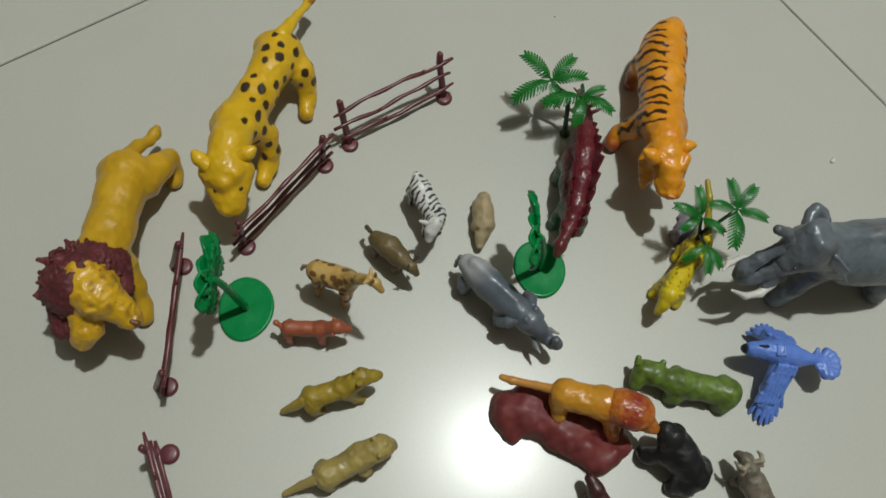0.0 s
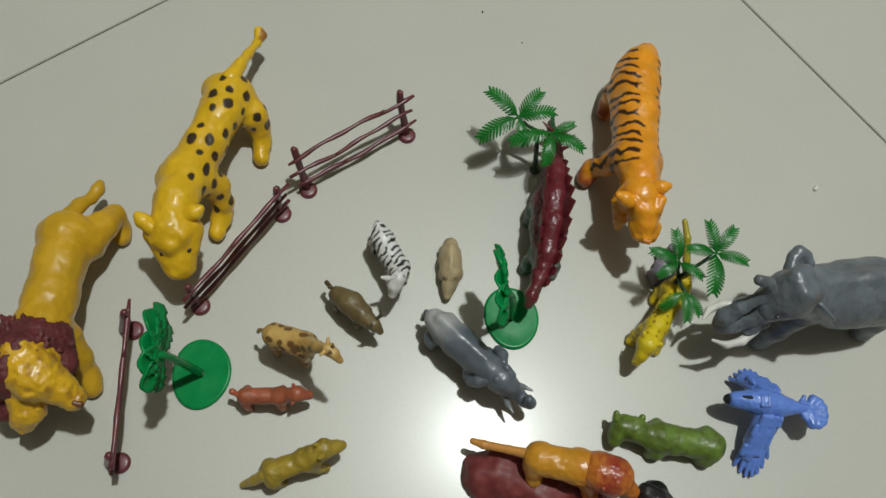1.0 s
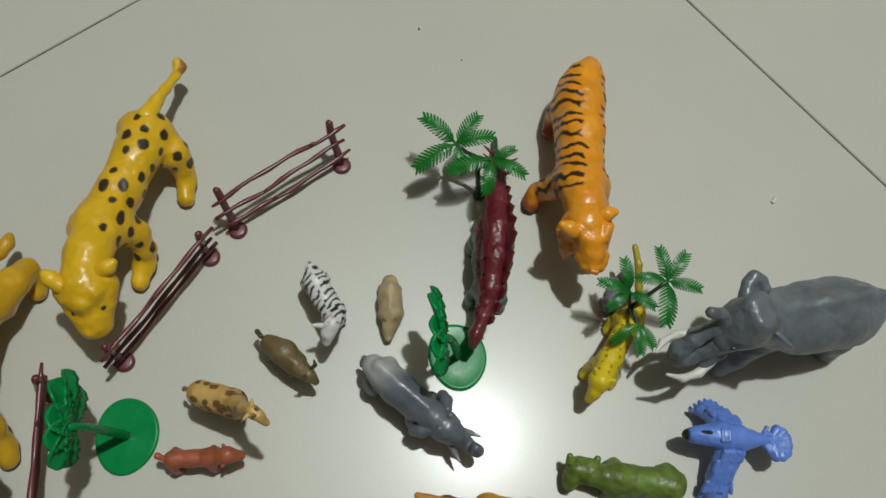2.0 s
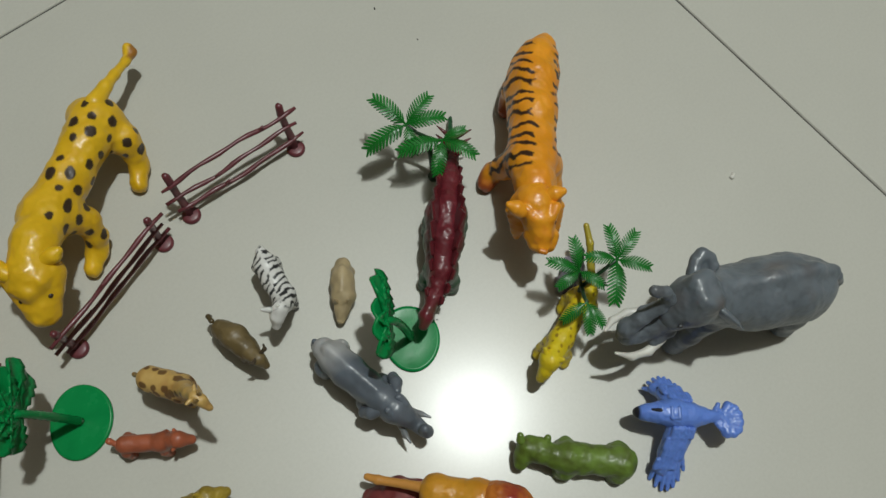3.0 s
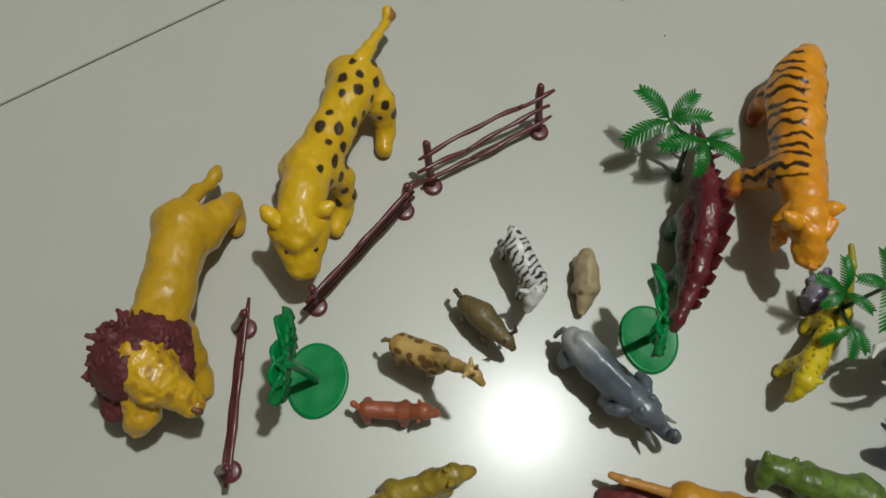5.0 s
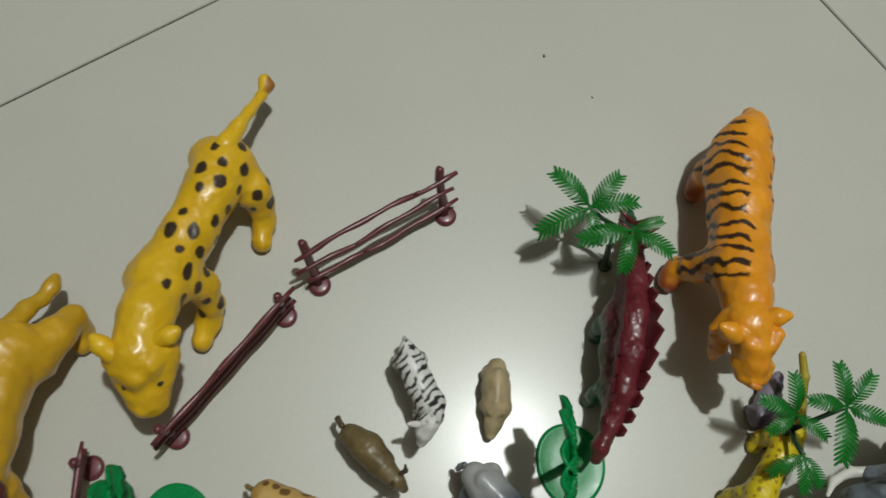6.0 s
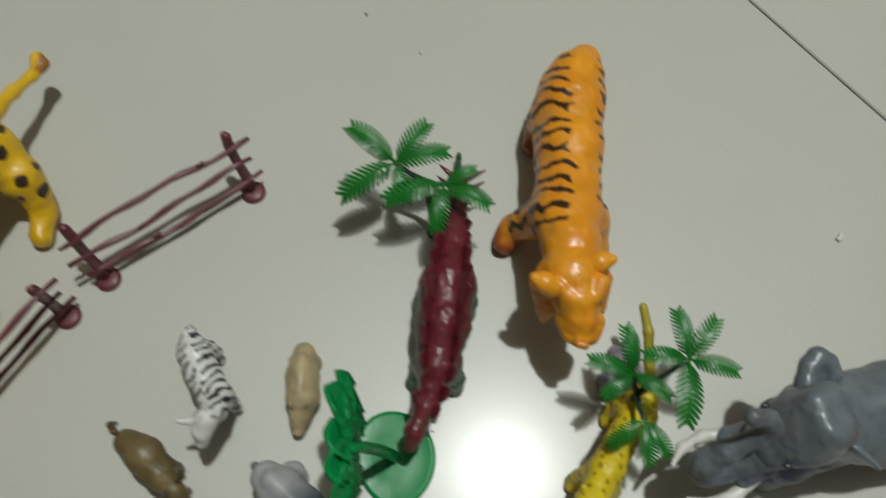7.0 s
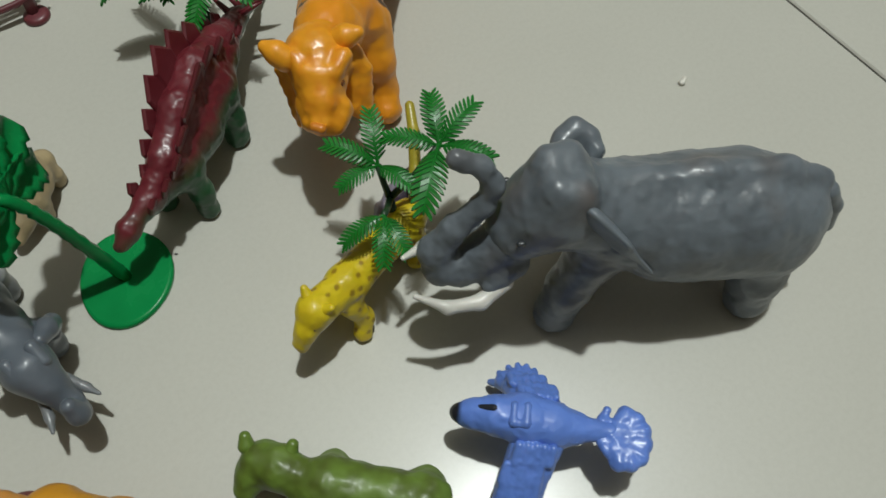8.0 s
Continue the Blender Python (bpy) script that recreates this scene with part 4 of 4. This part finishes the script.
# ---- palms ----


def frond_mesh(length=0.024, width=0.0108, pairs=11):
    """A feather-shaped leaf along +x: midrib and toothed leaflets with thickness."""
    bm = bmesh.new()
    n = pairs

    def mid(t):
        return Vector((length * t, 0, 0.0035 * math.sin(math.pi * t * 0.9) - 0.002 * t * t))
    tube([(*mid(i / 8), 0.00075 * (1 - 0.6 * i / 8)) for i in range(9)], 6, bm)
    for i in range(n):
        pitch = 0.90 / n
        t0 = 0.06 + pitch * i

        def half(t):
            return width / 2 * math.sin(math.pi * min(1.0, 0.14 + 0.80 * t)) ** 0.6
        for s in (1, -1):
            loop = []
            for q, k in ((0.0, 0.0), (0.86, 0.0), (0.86, 0.45), (0.74, 0.9), (0.52, 1.0), (0.22, 0.86), (0.06, 0.45)):
                t = t0 + pitch * q
                p = mid(min(1.0, t)) + Vector((0.0034 * k, s * half(t) * k, -0.0014 * k * k + 0.0006 * k))
                loop.append(p)
            top = [bm.verts.new(p + Vector((0, 0, 0.0004))) for p in loop]
            low = [bm.verts.new(p - Vector((0, 0, 0.0004))) for p in loop]
            bm.faces.new(top)
            bm.faces.new(low[::-1])
            for k in range(1, 7):
                bm.faces.new((top[k], low[k], low[(k + 1) % 7], top[(k + 1) % 7]))
    me = bpy.data.meshes.new("leaf")
    bmesh.ops.recalc_face_normals(bm, faces=bm.faces)
    bm.to_mesh(me)
    bm.free()
    me.materials.append(LEAF)
    return me


FROND = frond_mesh()


def toy_palm(x, y, top, clusters, label):
    """clusters: (hub, leaf tips), in world metres."""
    ob = base("toy_palm", x, y, 0.0, label, "toy tree", "small feather palms")
    o = Vector((x, y, 0))
    t = Vector(top) - o
    part("trunk", tube([(0, 0, 0.0005, 0.0046), (0, 0, 0.0025, 0.0042), (t.x * 0.1, t.y * 0.1, 0.004, 0.0022), (t.x * 0.45, t.y * 0.4, t.z * 0.45, 0.0019), (t.x, t.y, t.z, 0.0017)], 9), STEM, ob, "dark green stem")
    for hub, tips in clusters:
        h = Vector(hub) - o
        branch = part("branch", tube([(*t, 0.0016), (*((t + h) / 2 + Vector((0, 0, -0.002))), 0.0013), (*h, 0.0014)], 7), STEM, ob)
        for tip in tips:
            d = Vector(tip) - o - h
            leaf = new("leaf", FROND)
            leaf.parent = branch
            x_ax = d.normalized()
            y_ax = Vector((0, 0, 1)).cross(x_ax).normalized()
            z_ax = x_ax.cross(y_ax)
            k = d.length / 0.0245
            m = Matrix((x_ax * k, y_ax * max(0.8, k), z_ax * k)).transposed().to_4x4()
            leaf.matrix_local = Matrix.Translation(h) @ m


toy_palm(0.100, 0.339, (0.095, 0.350, 0.040), [
    ((0.080, 0.357, 0.047), [(0.0572, 0.3755, 0.053), (0.097, 0.3765, 0.053), (0.107, 0.361, 0.050), (0.0515, 0.3435, 0.036), (0.085, 0.337, 0.040)]),
    ((0.104, 0.345, 0.046), [(0.0735, 0.338, 0.043), (0.126, 0.331, 0.048), (0.120, 0.350, 0.052), (0.099, 0.321, 0.040)]),
], "dark green plastic feather-leaved toy palm behind the dinosaur")
toy_palm(0.192, 0.236, (0.189, 0.240, 0.036), [
    ((0.185, 0.246, 0.050), [(0.164, 0.252, 0.055), (0.181, 0.266, 0.060), (0.170, 0.236, 0.048), (0.200, 0.234, 0.052)]),
    ((0.208, 0.250, 0.058), [(0.204, 0.272, 0.063), (0.222, 0.267, 0.064), (0.229, 0.243, 0.060), (0.203, 0.221, 0.056), (0.187, 0.252, 0.060)]),
    ((0.188, 0.226, 0.047), [(0.172, 0.216, 0.040), (0.189, 0.206, 0.042), (0.198, 0.210, 0.044)]),
], "dark green plastic feather-leaved toy palm over the cub")


def disc(ob, rx, ry, thick):
    bm = bmesh.new()
    n = 40
    rings = []
    for k, z in ((1.0, 0.0), (1.0, thick * 0.6), (0.965, thick), (0.90, thick * 0.92), (0.5, thick * 0.95)):
        ring = []
        for i in range(n):
            a = 2 * math.pi * i / n
            q = 1 + 0.02 * math.sin(3 * a + 1)
            ring.append(bm.verts.new((rx * k * q * math.cos(a), ry * k * q * math.sin(a), z)))
        rings.append(ring)
    for a, b in zip(rings, rings[1:]):
        for i in range(n):
            bm.faces.new((a[i], a[(i + 1) % n], b[(i + 1) % n], b[i]))
    bm.faces.new(rings[0][::-1])
    bm.faces.new(rings[-1])
    part("base_disc", bm, JADE, ob)


def broad_palm(x, y, hub, rx, ry, turn, slope, fan, label):
    """Palm with an oval foot, an arched trunk and a flat fan of thick toothed leaves. fan: (angle, length) in the fan's plane."""
    ob = base("toy_palm_with_base", x, y, turn, label, "toy tree", "broad-leaved palms")
    inv = ob.matrix_world.inverted()
    disc(ob, rx, ry, 0.0026)
    h = inv @ Vector(hub)
    rows = []
    for i in range(25):
        t = i / 24
        p = Vector((0, 0, 0.002)).lerp(h, t)
        p.z = 0.002 + (h.z - 0.002) * math.sin(t * math.pi / 2) ** 0.9
        rows.append((*p, 0.0027 - 0.0006 * t + (0.0004 if i % 2 else 0)))
    part("trunk", tube(rows, 8), JADE, ob)
    u = Vector((0, 1, 0))
    nrm = Vector((1, 0, slope)).normalized()
    to_local = inv.to_3x3()
    w = nrm.cross(u).normalized()
    w = -w if w.z < 0 else w
    for ang, length in fan:
        d = u * math.cos(radians(ang)) + w * math.sin(radians(ang))
        side = nrm.cross(d).normalized()
        bm = bmesh.new()
        rows, cols, wide = 21, 7, 0.0076
        layers = []
        for off in (-0.0010, 0.0010):
            sheet = []
            for i in range(rows):
                q = i / (rows - 1)
                saw = 1.0 - 0.20 * ((q * 5.0) % 1.0) * (q > 0.15)
                half_w = wide * (0.25 + 0.85 * math.sin(math.pi * min(1.0, 0.10 + 0.62 * q))) * saw * (0.25 if i == rows - 1 else 1.0)
                line = []
                for j in range(cols):
                    b = half_w * (2 * j / (cols - 1) - 1)
                    p = Vector(hub) + d * (length * q - 0.002) + side * b + nrm * (off + 0.0030 * (b / wide) ** 2 - 0.003 * q * q) + Vector((0, 0, -0.005 * q * q))
                    line.append(bm.verts.new(inv @ p))
                sheet.append(line)
            layers.append(sheet)
        for sheet in layers:
            for i in range(rows - 1):
                for j in range(cols - 1):
                    bm.faces.new((sheet[i][j], sheet[i][j + 1], sheet[i + 1][j + 1], sheet[i + 1][j]))
        rim = [(i, 0) for i in range(rows)] + [(rows - 1, j) for j in range(1, cols)] + [(i, cols - 1) for i in range(rows - 2, -1, -1)] + [(0, j) for j in range(cols - 2, 0, -1)]
        for (i, j), (k, m) in zip(rim, rim[1:] + rim[:1]):
            bm.faces.new((layers[0][i][j], layers[0][k][m], layers[1][k][m], layers[1][i][j]))
        part("leaf", bm, JADE, ob)


broad_palm(-0.1365, 0.177, (-0.1478, 0.1730, 0.070), 0.0195, 0.024, 0, 0.08, [(-20, 0.030), (16, 0.035), (48, 0.034), (80, 0.026), (112, 0.026), (146, 0.027), (190, 0.023)], "jade green plastic toy palm with an oval base beside the fence")
broad_palm(0.0765, 0.2195, (0.0600, 0.2140, 0.0735), 0.0195, 0.023, 12, 0.2, [(-20, 0.030), (16, 0.035), (48, 0.034), (80, 0.026), (112, 0.026), (146, 0.027), (190, 0.023)], "jade green plastic toy palm with an oval base under the dinosaur")

# ---- grit on the floor ----


def crumb(name, x, y, size, material, label, seed):
    v, f = sculpt([(0, 0, size * 0.3, size * 0.9, size * 0.3, size * 0.3, size * 0.5, size * 0.4)], blend=1, step=size / 5, relief=size * 0.12, size=size, seed=seed)
    ob = link_mesh(name, v * 0.001, f, material, None, True, np.ones((len(v), 3)))
    ob.matrix_world = pose(x, y, 0, 0, 0, seed * 40)
    tagged(ob, label, "grit")


crumb("grit", 0.3235, 0.3285, 3.2, GRIT, "tiny white crumb lying on the tile", 1)
crumb("grit", 0.063, 0.485, 1.3, DIRT, "tiny dark speck of dirt on the tile", 2)
crumb("grit", 0.0955, 0.456, 0.9, DIRT, "tiny dark speck of dirt on the tile", 3)
crumb("grit", 0.0955, 0.2315, 0.8, DIRT, "tiny dark speck of dirt on the tile", 4)

# ---- floor tiles ----
bm = bmesh.new()
s, g = SIZE / 2 - GAP / 2, 0.0009
lower = [bm.verts.new((a * s, b * s, -0.006)) for a, b in ((-1, -1), (1, -1), (1, 1), (-1, 1))]
middle = [bm.verts.new((a * s, b * s, -g)) for a, b in ((-1, -1), (1, -1), (1, 1), (-1, 1))]
upper = [bm.verts.new((a * (s - g), b * (s - g), 0)) for a, b in ((-1, -1), (1, -1), (1, 1), (-1, 1))]
for a, b in ((lower, middle), (middle, upper)):
    for i in range(4):
        bm.faces.new((a[i], a[(i + 1) % 4], b[(i + 1) % 4], b[i]))
bm.faces.new(upper)
tile_mesh = bpy.data.meshes.new("tile")
bm.to_mesh(tile_mesh)
bm.free()
tile_mesh.materials.append(TILE)
for i in range(-3, 2):
    for j in range(-3, 2):
        t = new("tile", tile_mesh)
        t.parent = floor_ob
        t.matrix_local = Matrix.Translation(((i + 0.5) * SIZE, (j + 0.5) * SIZE, 0))
